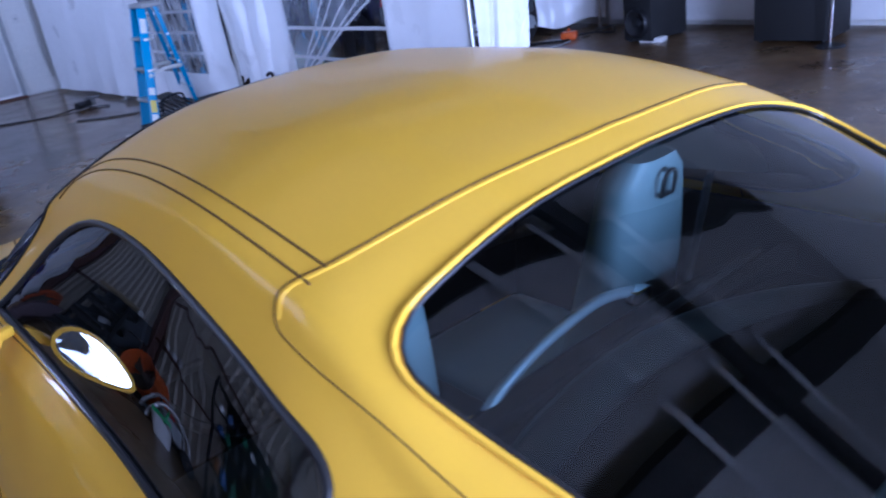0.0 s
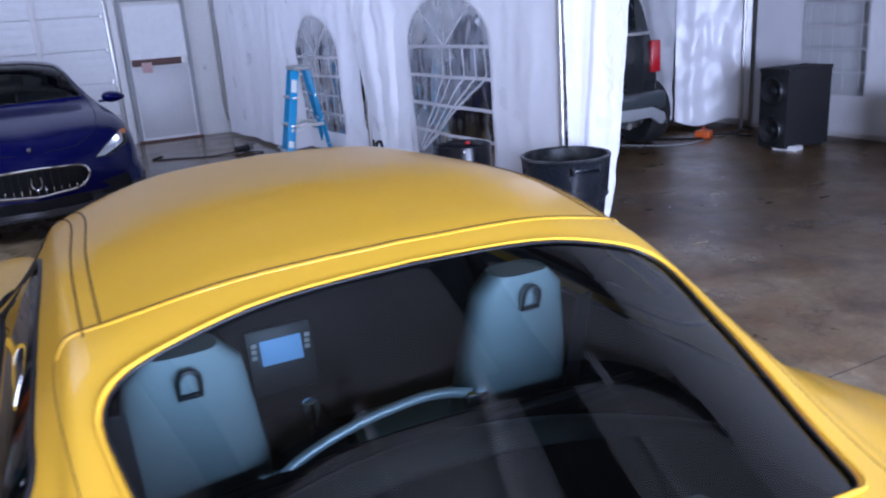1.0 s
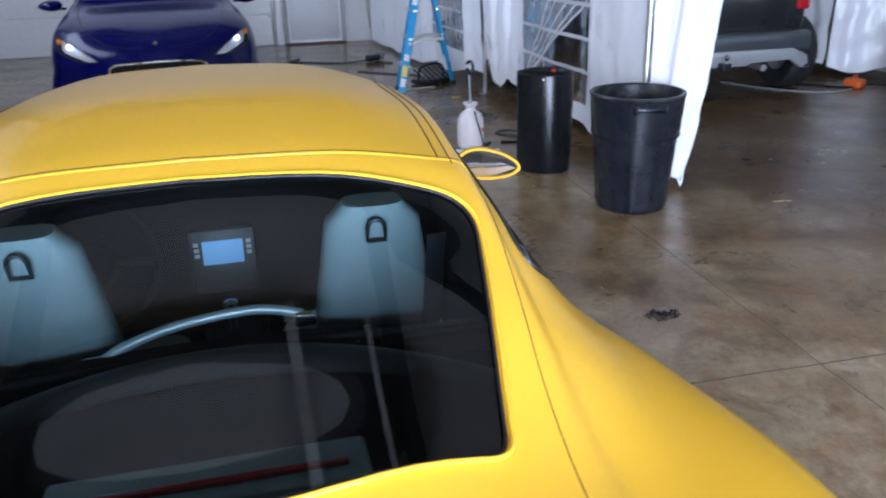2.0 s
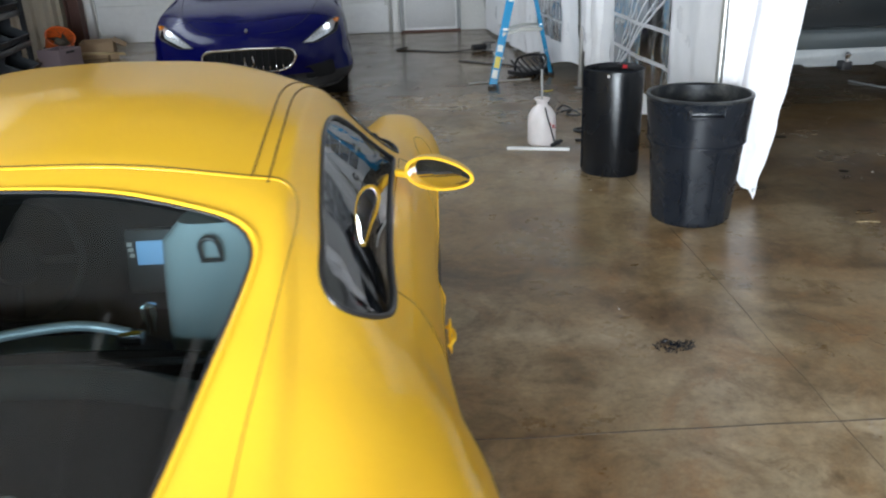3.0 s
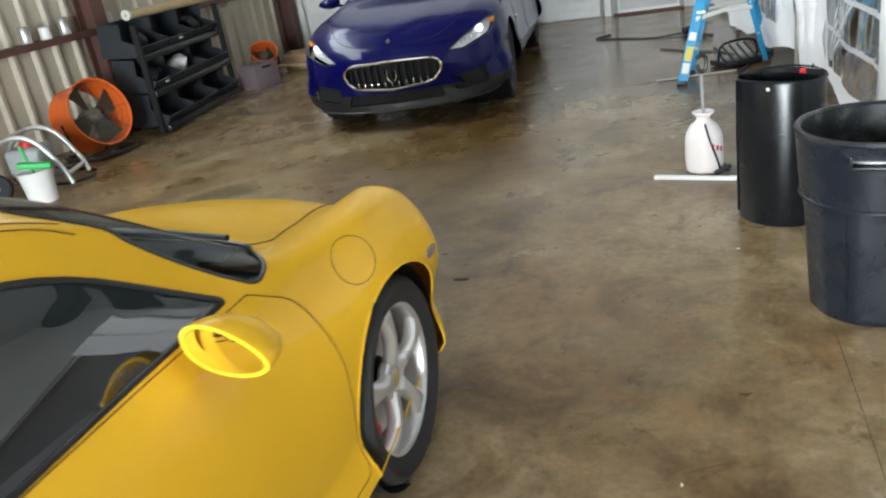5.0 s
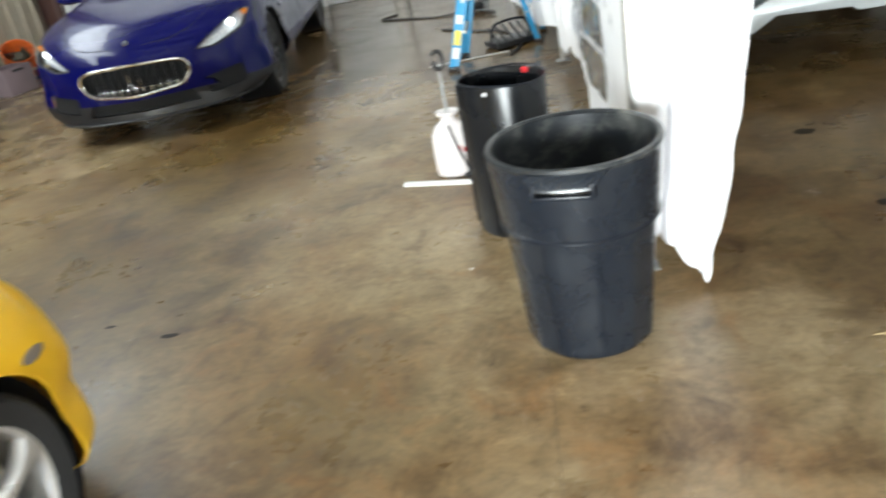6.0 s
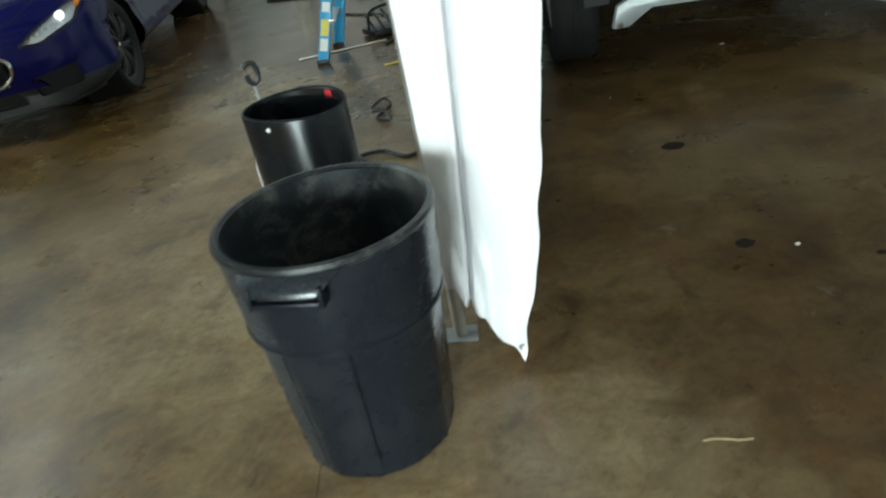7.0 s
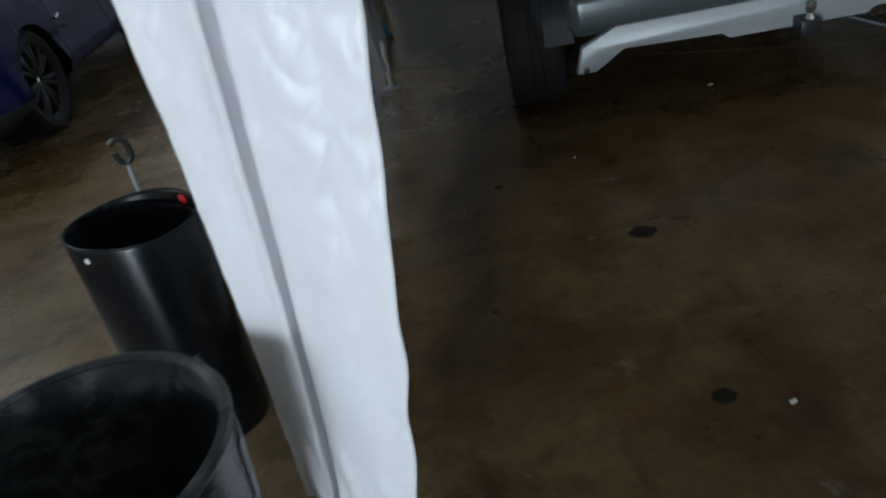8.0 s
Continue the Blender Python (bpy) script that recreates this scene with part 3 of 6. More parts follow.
for z in (1.14, 2.5):
    b2 = box(.16, Y1 - Y0, .012, at=(X0 + .09, MY, z))
    box(.012, Y1 - Y0, .07, at=(X0 + .17, MY, z - .03), bm=b2)
    structure("wall_girt", b2, M_BROWN, "red-brown horizontal steel girt on the siding", "beam")
# unseen glowing panel, added to go with the west fill lamp
w1 = structure("fill_panel", box(.02, 8.2, 1.9, .004, (X0 + .03, 6.9, 4.75)), glow("fill_panel_glow", (.86, .93, 1.0), .5), "long glowing fill panel added out of view high on the metal siding", "window")
for k in range(7):
    part("fill_panel_frame", box(.05, .06, 1.96, .006, (X0 + .05, 2.8 + 1.366 * k, 4.75)), M_BROWN, w1)
for z in (3.78, 5.72):
    part("fill_panel_frame", box(.05, 8.3, .05, .006, (X0 + .05, 6.9, z)), M_BROWN, w1)
structure("wall_east", box(.2, Y1 - Y0 + .4, ZC, at=(X1 + .1, MY, ZC / 2)), M_WALL, "white wall behind the tent cloth", "wall")
DS0, DS1, DSH = -1.75, 2.15, 2.55
bm = box(DS0 - X0 + .2, .2, ZC, at=((DS0 + X0) / 2 - .1, Y0 - .1, ZC / 2))
box(X1 - DS1 + .2, .2, ZC, at=((DS1 + X1) / 2 + .1, Y0 - .1, ZC / 2), bm=bm)
box(DS1 - DS0, .2, ZC - DSH, at=((DS0 + DS1) / 2, Y0 - .1, (ZC + DSH) / 2), bm=bm)
structure("wall_south", bm, M_WALL, "white front wall round a wide open garage door", "wall")

# ---- yellow sports coupe ----
CY = [-2.22, -2.12, -1.95, -1.6, -1.2, -0.8, -0.47, -0.1, 0.3, 0.65, 0.95, 1.25, 1.6, 1.85, 2.02, 2.10]
CX = [
    [0] * 16,
    [.28] * 16,
    [.50, .52, .53, .53, .53, .53, .512, .505, .50, .55, .62, .50, .50, .49, .45, .42],
    [.60, .62, .65, .63, .62, .605, .58, .565, .565, .61, .675, .60, .59, .57, .52, .48],
    [.70, .73, .76, .74, .73, .74, .725, .715, .72, .735, .745, .72, .69, .65, .60, .55],
    [.76, .80, .84, .875, .875, .845, .79, .785, .785, .79, .80, .825, .828, .785, .69, .60],
    [.78, .83, .885, .93, .935, .91, .864, .845, .845, .85, .87, .90, .915, .878, .785, .65],
    [.78, .83, .88, .915, .915, .89, .85, .84, .845, .85, .86, .875, .865, .82, .74, .64],
    [.60, .70, .78, .82, .83, .82, .81, .80, .80, .80, .82, .83, .82, .78, .70, .58],
    [.0] * 16,
]
CZ = [
    [.50, .72, .82, .875, .965, 1.14, 1.252, 1.298, 1.288, 1.175, .945, .855, .80, .72, .60, .48],
    [.50, .72, .82, .871, .955, 1.123, 1.237, 1.283, 1.272, 1.16, .937, .845, .79, .71, .59, .47],
    [.50, .71, .80, .842, .878, 1.032, 1.172, 1.222, 1.205, 1.08, .90, .815, .765, .69, .58, .47],
    [.50, .70, .785, .822, .838, .964, 1.103, 1.165, 1.145, 1.02, .878, .825, .775, .70, .58, .46],
    [.49, .69, .785, .83, .84, .872, .888, .885, .88, .873, .862, .855, .832, .755, .60, .45],
    [.48, .68, .765, .83, .855, .825, .80, .80, .80, .80, .805, .828, .805, .72, .58, .43],
    [.45, .60, .64, .68, .69, .65, .62, .60, .60, .60, .62, .66, .64, .56, .48, .39],
    [.40, .45, .42, .40, .40, .38, .36, .35, .35, .35, .37, .40, .40, .38, .36, .33],
    [.30, .25, .22, .20, .20, .18, .17, .17, .17, .17, .18, .20, .20, .20, .20, .22],
    [.30, .25, .22, .20, .19, .18, .17, .17, .17, .17, .18, .20, .20, .20, .20, .22],
]
FRONT_AXLE, REAR_AXLE = 1.22, -1.195
SIDE_GLASS = rounded([(0.66, .885), (0.33, 1.125), (-0.02, 1.155), (-0.35, 1.10), (-0.605, 1.03), (-0.645, .985), (-0.57, .925), (-0.44, .868)], [.02, .22, .2, .2, .05, .06, .08, .10])
REAR_GLASS = rounded([(-.522, -.604), (0, -.602), (.522, -.604), (.492, -.80), (.424, -1.14), (0, -1.21), (-.424, -1.14), (-.492, -.80)], [.085, .2, .085, .2, .04, .3, .04, .2])
WINDSHIELD = rounded([(-.46, .43), (.46, .43), (.742, .775), (.722, .87), (.56, .96), (0, 1.065), (-.56, .96), (-.722, .87), (-.742, .775)], [.06, .06, .03, .05, .15, .4, .15, .05, .03])
DOOR = rounded([(.72, .868), (.83, .80), (.87, .62), (.86, .26), (-.02, .245), (-.13, .42), (-.24, .62), (-.325, .868)], [.01, .05, .1, .04, .05, .1, .1, .01])


def wheel(car, x, y, side, r=.322, w=.225, rim=.245, spokes=5, rim_mat=M_RIM, caliper=True):
    """One road wheel: tyre, alloy rim with spokes, brake disc and caliper; its outer face looks to side * x."""
    m = pose(x, y, r) @ Matrix.Scale(side, 4, (1, 0, 0)) @ pose(0, 0, 0, 0, 90, 0)
    e = new("wheel")
    e.parent = car
    h = w / 2
    bm = lathe([(rim - .01, -h * .82), (rim + .02, -h * .96), (r - .03, -h), (r - .006, -h * .82), (r, -h * .6), (r, -h * .22), (r - .007, -h * .20), (r - .007, -h * .14), (r, -h * .12), (r, h * .12), (r - .007, h * .14), (r - .007, h * .2), (r, h * .22), (r, h * .6), (r - .006, h * .82), (r - .03, h), (rim + .02, h * .96), (rim - .01, h * .82)], 64, m=m)
    part("tyre", bm, M_RUBBER, e)
    bm = lathe([(rim - .012, -h * .8), (rim - .03, 0), (rim - .028, h * .5), (rim - .022, h * .72), (rim - .004, h * .84), (rim + .004, h * .86), (rim + .006, h * .80)], 64)
    for k in range(spokes):
        a = 2 * math.pi * k / spokes + math.pi
        for s in (0,) if spokes < 6 else (-1, 1):
            b2 = bmesh.new()
            rows = []
            for t in range(9):
                q = t / 8
                rad = .040 + q * (rim - .056)
                off = s * (.010 + .030 * q ** 1.5)
                wd = (.036 - .012 * math.sin(q * math.pi * .8) + .030 * q ** 4) if not s else .019 + .008 * q
                zz = h * (.58 + .18 * math.sin(q * math.pi * .9)) if q < .99 else h * .64
                ring = []
                for du, dz in ((-wd, -.026), (wd, -.026), (wd * .95, -.004), (wd * .5, .012), (-wd * .5, .012), (-wd * .95, -.004)):
                    u = off + du
                    ring.append(b2.verts.new((rad * math.cos(a) - u * math.sin(a), rad * math.sin(a) + u * math.cos(a), zz + dz)))
                rows.append(ring)
            for p, q in zip(rows, rows[1:]):
                for i in range(6):
                    b2.faces.new((p[i], p[(i + 1) % 6], q[(i + 1) % 6], q[i]))
            b2.faces.new(rows[0][::-1])
            b2.faces.new(rows[-1])
            bmesh.ops.bevel(b2, geom=[ed for ed in b2.edges], offset=.003, segments=1, profile=.5, affect="EDGES")
            join(bm, b2)
    lathe([(0, h * .40), (.075, h * .40), (.078, h * .58), (.066, h * .66), (.034, h * .66), (.030, h * .60), (0, h * .60)], 32, bm=bm)
    for k in range(5):
        a = 2 * math.pi * k / 5 + .93
        lathe([(0, h * .72), (.010, h * .70), (.011, h * .60)], 10, bm=bm, m=Matrix.Translation((.054 * math.cos(a), .054 * math.sin(a), 0)))
    bmesh.ops.transform(bm, matrix=m, verts=bm.verts)
    bmesh.ops.recalc_face_normals(bm, faces=bm.faces)
    part("rim", bm, rim_mat, e)
    part("hub_cap", lathe([(0, h * .67), (.024, h * .655), (.029, h * .62)], 24, m=m), M_TAN if caliper else M_CHROME, e)
    part("brake_disc", lathe([(.07, -.01), (rim - .07, -.01), (rim - .07, .01), (.07, .01), (.07, -.01)], 48, m=m), M_ALU, e)
    if caliper:
        bm = bmesh.new()
        for k in range(6):
            a0 = math.pi * (1.02 + .06 * k) if side > 0 else math.pi * (1.02 + .06 * k)
            box(.06, .055, .07, .012, (rim - .062, 0, .022), bm=bm, m=pose(0, 0, 0, 0, 0, math.degrees(a0) + 60))
        bmesh.ops.transform(bm, matrix=m, verts=bm.verts)
        part("brake_caliper", bm, M_RED, e)
    return e


def on_skin(tree, pts, down, lift=0.0):
    """Drops points on to a skin along a direction."""
    out = []
    for p in pts:
        d = Vector(down)
        hit = tree.ray_cast(Vector(p) - d * 0.6, d, 1.5)
        if hit[0] is not None:
            out.append(hit[0] + hit[1] * lift)
    return out


def dense(pts, n=14):
    """A smooth line through a few points."""
    P = np.array([list(p) for p in pts], float)
    q = np.linspace(0, len(P) - 1, (len(P) - 1) * n + 1)
    return [Vector(r) for r in cardinal(P, q)]


def car_mirror(car, side, m, paint, size=1.0):
    """A door mirror: painted shell with an open back, mirror glass and a black foot."""
    b = bmesh.new()
    rows, seg = [], 40
    for k in range(13):
        q = k / 12
        f = math.sin(math.acos(max(-1, min(1, 1 - 1.0 * q)))) if q < 1 else 1.0
        ring = []
        for i in range(seg):
            a = 2 * math.pi * i / seg
            cx, cz = math.cos(a), math.sin(a)
            taper = 1.0 - .22 * cx
            ring.append(b.verts.new((.116 * cx * f, .085 - .125 * q, (.056 * cz * taper) * f - .004 * cx)))
        rows.append(ring)
    inner = [b.verts.new((v.co.x * .90, v.co.y, v.co.z * .85)) for v in rows[-1]]
    deep = [b.verts.new((v.co.x * .88, v.co.y + .030, v.co.z * .83)) for v in rows[-1]]
    rows += [inner, deep]
    for p, q in zip(rows, rows[1:]):
        for i in range(seg):
            b.faces.new((p[i], p[(i + 1) % seg], q[(i + 1) % seg], q[i]))
    bmesh.ops.remove_doubles(b, verts=b.verts, dist=1e-5)
    bmesh.ops.recalc_face_normals(b, faces=b.faces)
    mm = m @ Matrix.Scale(side, 4, (1, 0, 0)) @ Matrix.Scale(size, 4)
    bmesh.ops.transform(b, matrix=mm, verts=b.verts)
    if side < 0:
        bmesh.ops.reverse_faces(b, faces=b.faces)
    mir = part("door_mirror", b, paint, car)
    g = bmesh.new()
    vs = [g.verts.new((.102 * math.cos(a), -.020 - .018 * math.cos(a) + .005 * math.sin(a), .0465 * math.sin(a) * (1 - .22 * math.cos(a)))) for a in [2 * math.pi * i / 40 for i in range(40)]]
    g.faces.new(vs)
    r = bmesh.ops.extrude_face_region(g, geom=g.faces[:])
    bmesh.ops.translate(g, vec=(0, .006, 0), verts=[v for v in r["geom"] if isinstance(v, bmesh.types.BMVert)])
    bmesh.ops.recalc_face_normals(g, faces=g.faces)
    bmesh.ops.transform(g, matrix=mm, verts=g.verts)
    part("mirror_glass", g, M_MIRROR, mir, smooth=False)
    f = box(.07, .035, .026, .010, (-.125, .03, -.030))
    bmesh.ops.transform(f, matrix=mm, verts=f.verts)
    part("mirror_foot", f, paint, mir)
    return mir


def seat(car, x):
    """A bucket seat with its headrest built into the back."""
    s = new("seat")
    s.parent = car
    b = bmesh.new()
    rows = []
    for k in range(15):
        q = k / 14
        z = .42 + .637 * q
        hw = .162 - .035 * q if q < .55 else .143 - .040 * ((q - .55) / .45) ** 1.1
        hw *= 1 if q < .93 else 1 - .35 * ((q - .93) / .07) ** 2
        y = -.16 - .16 * q - .02 * math.sin(q * math.pi)
        th = .085 - .035 * q
        ring = []
        for i in range(20):
            a = 2 * math.pi * i / 20
            cx, cy = math.cos(a), math.sin(a)
            ring.append(b.verts.new((x + hw * math.copysign(abs(cx) ** .55, cx), y + th * math.copysign(abs(cy) ** .7, cy), z)))
        rows.append(ring)
    for p, q in zip(rows, rows[1:]):
        for i in range(20):
            b.faces.new((p[i], p[(i + 1) % 20], q[(i + 1) % 20], q[i]))
    b.faces.new(rows[0][::-1])
    b.faces.new(rows[-1])
    bmesh.ops.recalc_face_normals(b, faces=b.faces)
    back = part("seat_back", b, M_SEAT, s)
    c = box(.46, .50, .14, .05, (x, .10, .40), 3)
    part("seat_cushion", c, M_SEAT, s)
    em = bmesh.new()
    pts = [(.020 * math.cos(a), .010 + .022 * math.sin(a)) for a in [math.pi * i / 12 for i in range(13)]]
    pts = [(.020, -.022)] + pts + [(-.020, -.022)]
    tube([(x + p, -.385 + (.02 - q) * .24, 1.0 + q) for p, q in pts], .005, 6, closed=True, bm=em)
    part("belt_guide", em, M_TRIM, s)
    part("seat_belt", box(.045, .004, .30, .001, m=pose(x + (.13 if x > 0 else -.13), -.36, .84, 12, 0, 8 if x > 0 else -8)), M_TRIM, s)
    return s


def coupe():
    from mathutils.bvhtree import BVHTree
    car = thing("sports_coupe", pose(0, 0, 0, 0, 0, .35), "bright yellow two-door sports coupe with dark tinted glass and silver wheels", "car")
    bm = loft(CY, CX, CZ, 0.45, 0.35)
    tree = BVHTree.FromBMesh(bm)

    def mid(f):
        return f.calc_center_median()

    for s in (1, -1):
        for ya, r in ((FRONT_AXLE, .350), (REAR_AXLE, .355)):
            hole, rim = cut_out(bm, [(ya + r * math.cos(a * math.pi / 18), .335 + r * math.sin(a * math.pi / 18)) for a in range(36)], (1, 2), lambda f: mid(f).x * s > .55)
            hole.free()
            part("arch_lip", tube([p for p in rim if p.z > .2], .0035, 6), M_YELLOW, car)
            part("wheel_well", lathe([(r, 0), (r + .01, .38), (0, .40)], 40, m=pose(s * .50, ya, .335) @ Matrix.Scale(s, 4, (1, 0, 0)) @ pose(0, 0, 0, 0, -90, 0) @ Matrix.Translation((0, 0, -.36))), M_BLACK, car)
    panes = []
    for s in (1, -1):
        g, rim = cut_out(bm, [tuple(p) for p in SIDE_GLASS], (1, 2), lambda f: mid(f).x * s > .45 and mid(f).z > .7)
        panes.append(("side_window", g, rim, .0065))
    g, rim = cut_out(bm, [tuple(p) for p in REAR_GLASS], (0, 1), lambda f: mid(f).z > .75)
    panes.append(("rear_window", g, rim, .0028))
    g, rim = cut_out(bm, [tuple(p) for p in WINDSHIELD], (0, 1), lambda f: mid(f).z > .75)
    panes.append(("windshield", g, rim, .005))
    for s in (1, -1):
        g, rim = cut_out(bm, [tuple(p) for p in DOOR], (1, 2), lambda f: mid(f).x * s > .6)
        door = part("door", g, M_YELLOW, car)
        part("panel_gap", tube([p for p in rim], .0018, 6, closed=True), M_GAP, door)
        part("handle_cup", lathe([(0, -.006), (.028, -.004), (.036, .003), (.04, .0)], 24, m=pose(s * .858, -.165, .655, 0, 90 * s, 0) @ Matrix.Diagonal((1.25, .95, 1, 1))), M_YELLOW, door)
        part("handle", tube([(s * .852, -.215, .655), (s * .866, -.19, .658), (s * .869, -.165, .658), (s * .866, -.14, .658), (s * .852, -.115, .655)], .0055, 10), M_YELLOW, door)
    part("body", bm, M_YELLOW, car)
    for name, g, rim, rr in panes:
        g.normal_update()
        for v in g.verts:
            v.co -= v.normal * 0.004
        if name == "side_window":
            inside = [v for v in g.verts if not v.is_boundary]
            for k in range(25):
                bmesh.ops.smooth_vert(g, verts=inside, factor=0.5, use_axis_x=True, use_axis_y=True, use_axis_z=True)
            for v in inside:
                # the pane is slightly bowed from sill to roof
                h = max(0, min(1, (v.co.z - .875) / .265))
                v.co.x += math.copysign(.046 * h * (1 - h), v.co.x)
        w = part(name, g, M_SIDE_GLASS if name == "side_window" else M_GLASS, car)
        w.visible_shadow = False
        part("seal", tube(rim, rr, 8, closed=True), M_TRIM, w)
        if name == "rear_window":
            out = []
            c = Vector((0, -.9, 1.0))
            for p in rim:
                d = (p - c)
                d.z = 0
                out.append(p + d.normalized() * .010 + Vector((0, 0, .002)))
            part("glass_lip", tube(out, .0042, 8, closed=True), M_YELLOW, car)
    # tailgate outline, roof seams, lids
    half = [(0, -.528), (.21, -.522), (.36, -.503), (.47, -.475), (.535, -.442), (.560, -.45), (.568, -.49), (.566, -.60), (.548, -.82), (.53, -1.0), (.52, -1.25), (.52, -1.5)]
    line = dense([(-x, y, 1) for x, y in half[::-1]] + [(x, y, 1) for x, y in half[1:]], 8)
    part("tailgate_gap", tube(on_skin(tree, line, (0, 0, -1)), .0013, 6), M_GAP, car)
    lip = dense([(-x, y - .008, 1) for x, y in half[5::-1]] + [(x, y - .008, 1) for x, y in half[1:6]], 8)
    part("tailgate_lip", tube(on_skin(tree, lip, (0, 0, -1), -.002), .0042, 6), M_YELLOW, car)
    for s in (1, -1):
        for x0, x1 in ((.486, .470), (.514, .500)):
            part("roof_gutter", tube(on_skin(tree, dense([(s * (x0 + .002), -.475, 1), (s * x0, -.2, 1), (s * x1, .1, 1), (s * (x1 + .01), .30, 1), (s * (x1 + .06), .48, 1)], 10), (0, 0, -1)), .0022, 6), M_GAP, car)
        hood = on_skin(tree, dense([(s * .10, 1.045, 1), (s * .45, 1.0, 1), (s * .625, .93, 1), (s * .615, 1.05, 1), (s * .55, 1.35, 1), (s * .49, 1.7, 1), (s * .40, 1.9, 1)], 8), (0, 0, -1))
        part("bonnet_gap", tube(hood, .003, 6), M_GAP, car)
        if s > 0:
            ring = []
            u, v = Vector((.035, .065, -.035)), Vector((-.015, .055, .05))
            nrm = u.cross(v).normalized()
            nrm = nrm if nrm.x > 0 else -nrm
            for k in range(49):
                a = 2 * math.pi * k / 48
                h = tree.ray_cast(Vector((.837, 1.105, .778)) + u * math.cos(a) + v * math.sin(a) + nrm * .25, -nrm, 1)
                if h[0] is not None:
                    ring.append(h[0])
            part("filler_flap_gap", tube(ring, .0014, 6), M_GAP, car)
        sg = [tree.ray_cast(Vector((s * 1.4, 1.50 + .045 * math.cos(a), .625 + .018 * math.sin(a))), Vector((-s, 0, 0)), 2)[0] for a in [2 * math.pi * k / 20 for k in range(20)]]
        b = bmesh.new()
        vs = [b.verts.new(p + Vector((s * .004, 0, 0))) for p in sg if p is not None]
        b.faces.new(vs)
        r = bmesh.ops.extrude_face_region(b, geom=b.faces[:])
        bmesh.ops.translate(b, vec=(-s * .012, 0, 0), verts=[v for v in r["geom"] if isinstance(v, bmesh.types.BMVert)])
        bmesh.ops.recalc_face_normals(b, faces=b.faces)
        part("side_marker", b, mat("smoked_lens", (.20, .17, .15), .25, 0, .05, coat=.5), car)
        car_mirror(car, s, pose(s * .872, .455, .895, 0, s * 6, -s * 10), M_YELLOW, .93)
        for ya in (FRONT_AXLE, REAR_AXLE):
            wheel(car, s * .765, ya, s)
        seat(car, s * .365)
    # cabin
    b = box(1.36, 1.95, .03, .01, (0, .05, .24))
    box(1.36, .04, .55, .01, (0, -.48, .50), bm=b)
    part("cabin_floor", b, M_CARPET, car)
    b = bmesh.new()
    rows = []
    for i in range(15):
        yy = -.46 - i * .055
        z0 = float(pchip(CY, CZ[0], [yy])[0]) - .10
        base = min(.775, z0)
        row = []
        for k in range(21):
            u = -1 + k / 10
            hump = .10 * math.exp(-((yy + .85) / .22) ** 2) * (1 - u * u)
            row.append(b.verts.new((u * .64, yy, min(base + hump - .05 * u * u, z0 - .12 * u * u))))
        rows.append(row)
    for p, q in zip(rows, rows[1:]):
        for k in range(20):
            b.faces.new((p[k], p[k + 1], q[k + 1], q[k]))
    bmesh.ops.recalc_face_normals(b, faces=b.faces)
    part("luggage_cover", solid(b, .01), M_CARPET, car)
    b = bmesh.new()
    rows = []
    for k in range(25):
        u = -1 + k / 12
        top = .815 - .055 * u * u
        prof = [(-.470, .40), (-.472, top - .03), (-.455, top - .006), (-.435, top), (-.415, top - .008), (-.402, top - .035), (-.400, .40)]
        rows.append([b.verts.new((u * .63, y, z)) for y, z in prof])
    for p, q in zip(rows, rows[1:]):
        for k in range(6):
            b.faces.new((p[k], p[k + 1], q[k + 1], q[k]))
    bmesh.ops.recalc_face_normals(b, faces=b.faces)
    part("bulkhead", b, M_CARPET, car)
    for s in (1, -1):
        part("side_trim", box(.03, 1.9, .50, .01, (s * .70, -.1, .60)), M_DASH, car)
    b = bmesh.new()
    rows = []
    for k in range(25):
        u = -1 + k / 12
        prof = [(.42, .40), (.40, .62), (.44, .78), (.52, .845), (.70, .87), (.92, .86 - .03 * u * u)]
        rows.append([b.verts.new((u * .66, y + .03 * (1 - abs(u)), z)) for y, z in prof])
    for p, q in zip(rows, rows[1:]):
        for k in range(5):
            b.faces.new((p[k], p[k + 1], q[k + 1], q[k]))
    bmesh.ops.recalc_face_normals(b, faces=b.faces)
    dash = part("dashboard", solid(b, .01), M_DASH, car)
    hu = part("head_unit", box(.20, .05, .20, .008, m=pose(-.015, .425, .66, -12)), M_UNIT, dash)
    part("screen", box(.125, .004, .075, .002, m=pose(-.015, .398, .695, -12)), M_SCREEN, hu)
    for s in (-1, 1):
        for k in range(4):
            part("button", box(.016, .006, .013, .002, m=pose(-.015 + s * .080, .398 + .004 * k, .725 - .02 * k, -12)), M_WHITE, hu)
        part("knob", lathe([(0, .014), (.013, .012), (.015, 0)], 18, m=pose(-.015 + s * .065, .408, .625, 78)), M_CHROME, hu)
    for k in range(5):
        part("button", box(.018, .006, .012, .002, m=pose(-.07 + .0275 * k, .408, .638, -12)), M_WHITE, hu)
    part("console", box(.20, .70, .16, .03, (0, .12, .40), 3), M_DASH, car)
    part("gear_lever", lathe([(.02, 0), (.012, .08), (.026, .11), (.024, .14), (0, .15)], 18, m=pose(0, .20, .47)), M_CHROME, car)
    wm = pose(-.37, .27, .74, 68, 0, 0)
    b = tube([(wm @ Vector((.18 * math.cos(a), .18 * math.sin(a), 0))) for a in [2 * math.pi * k / 40 for k in range(40)]], .014, 8, closed=True)
    st = part("steering_wheel", b, M_DASH, car)
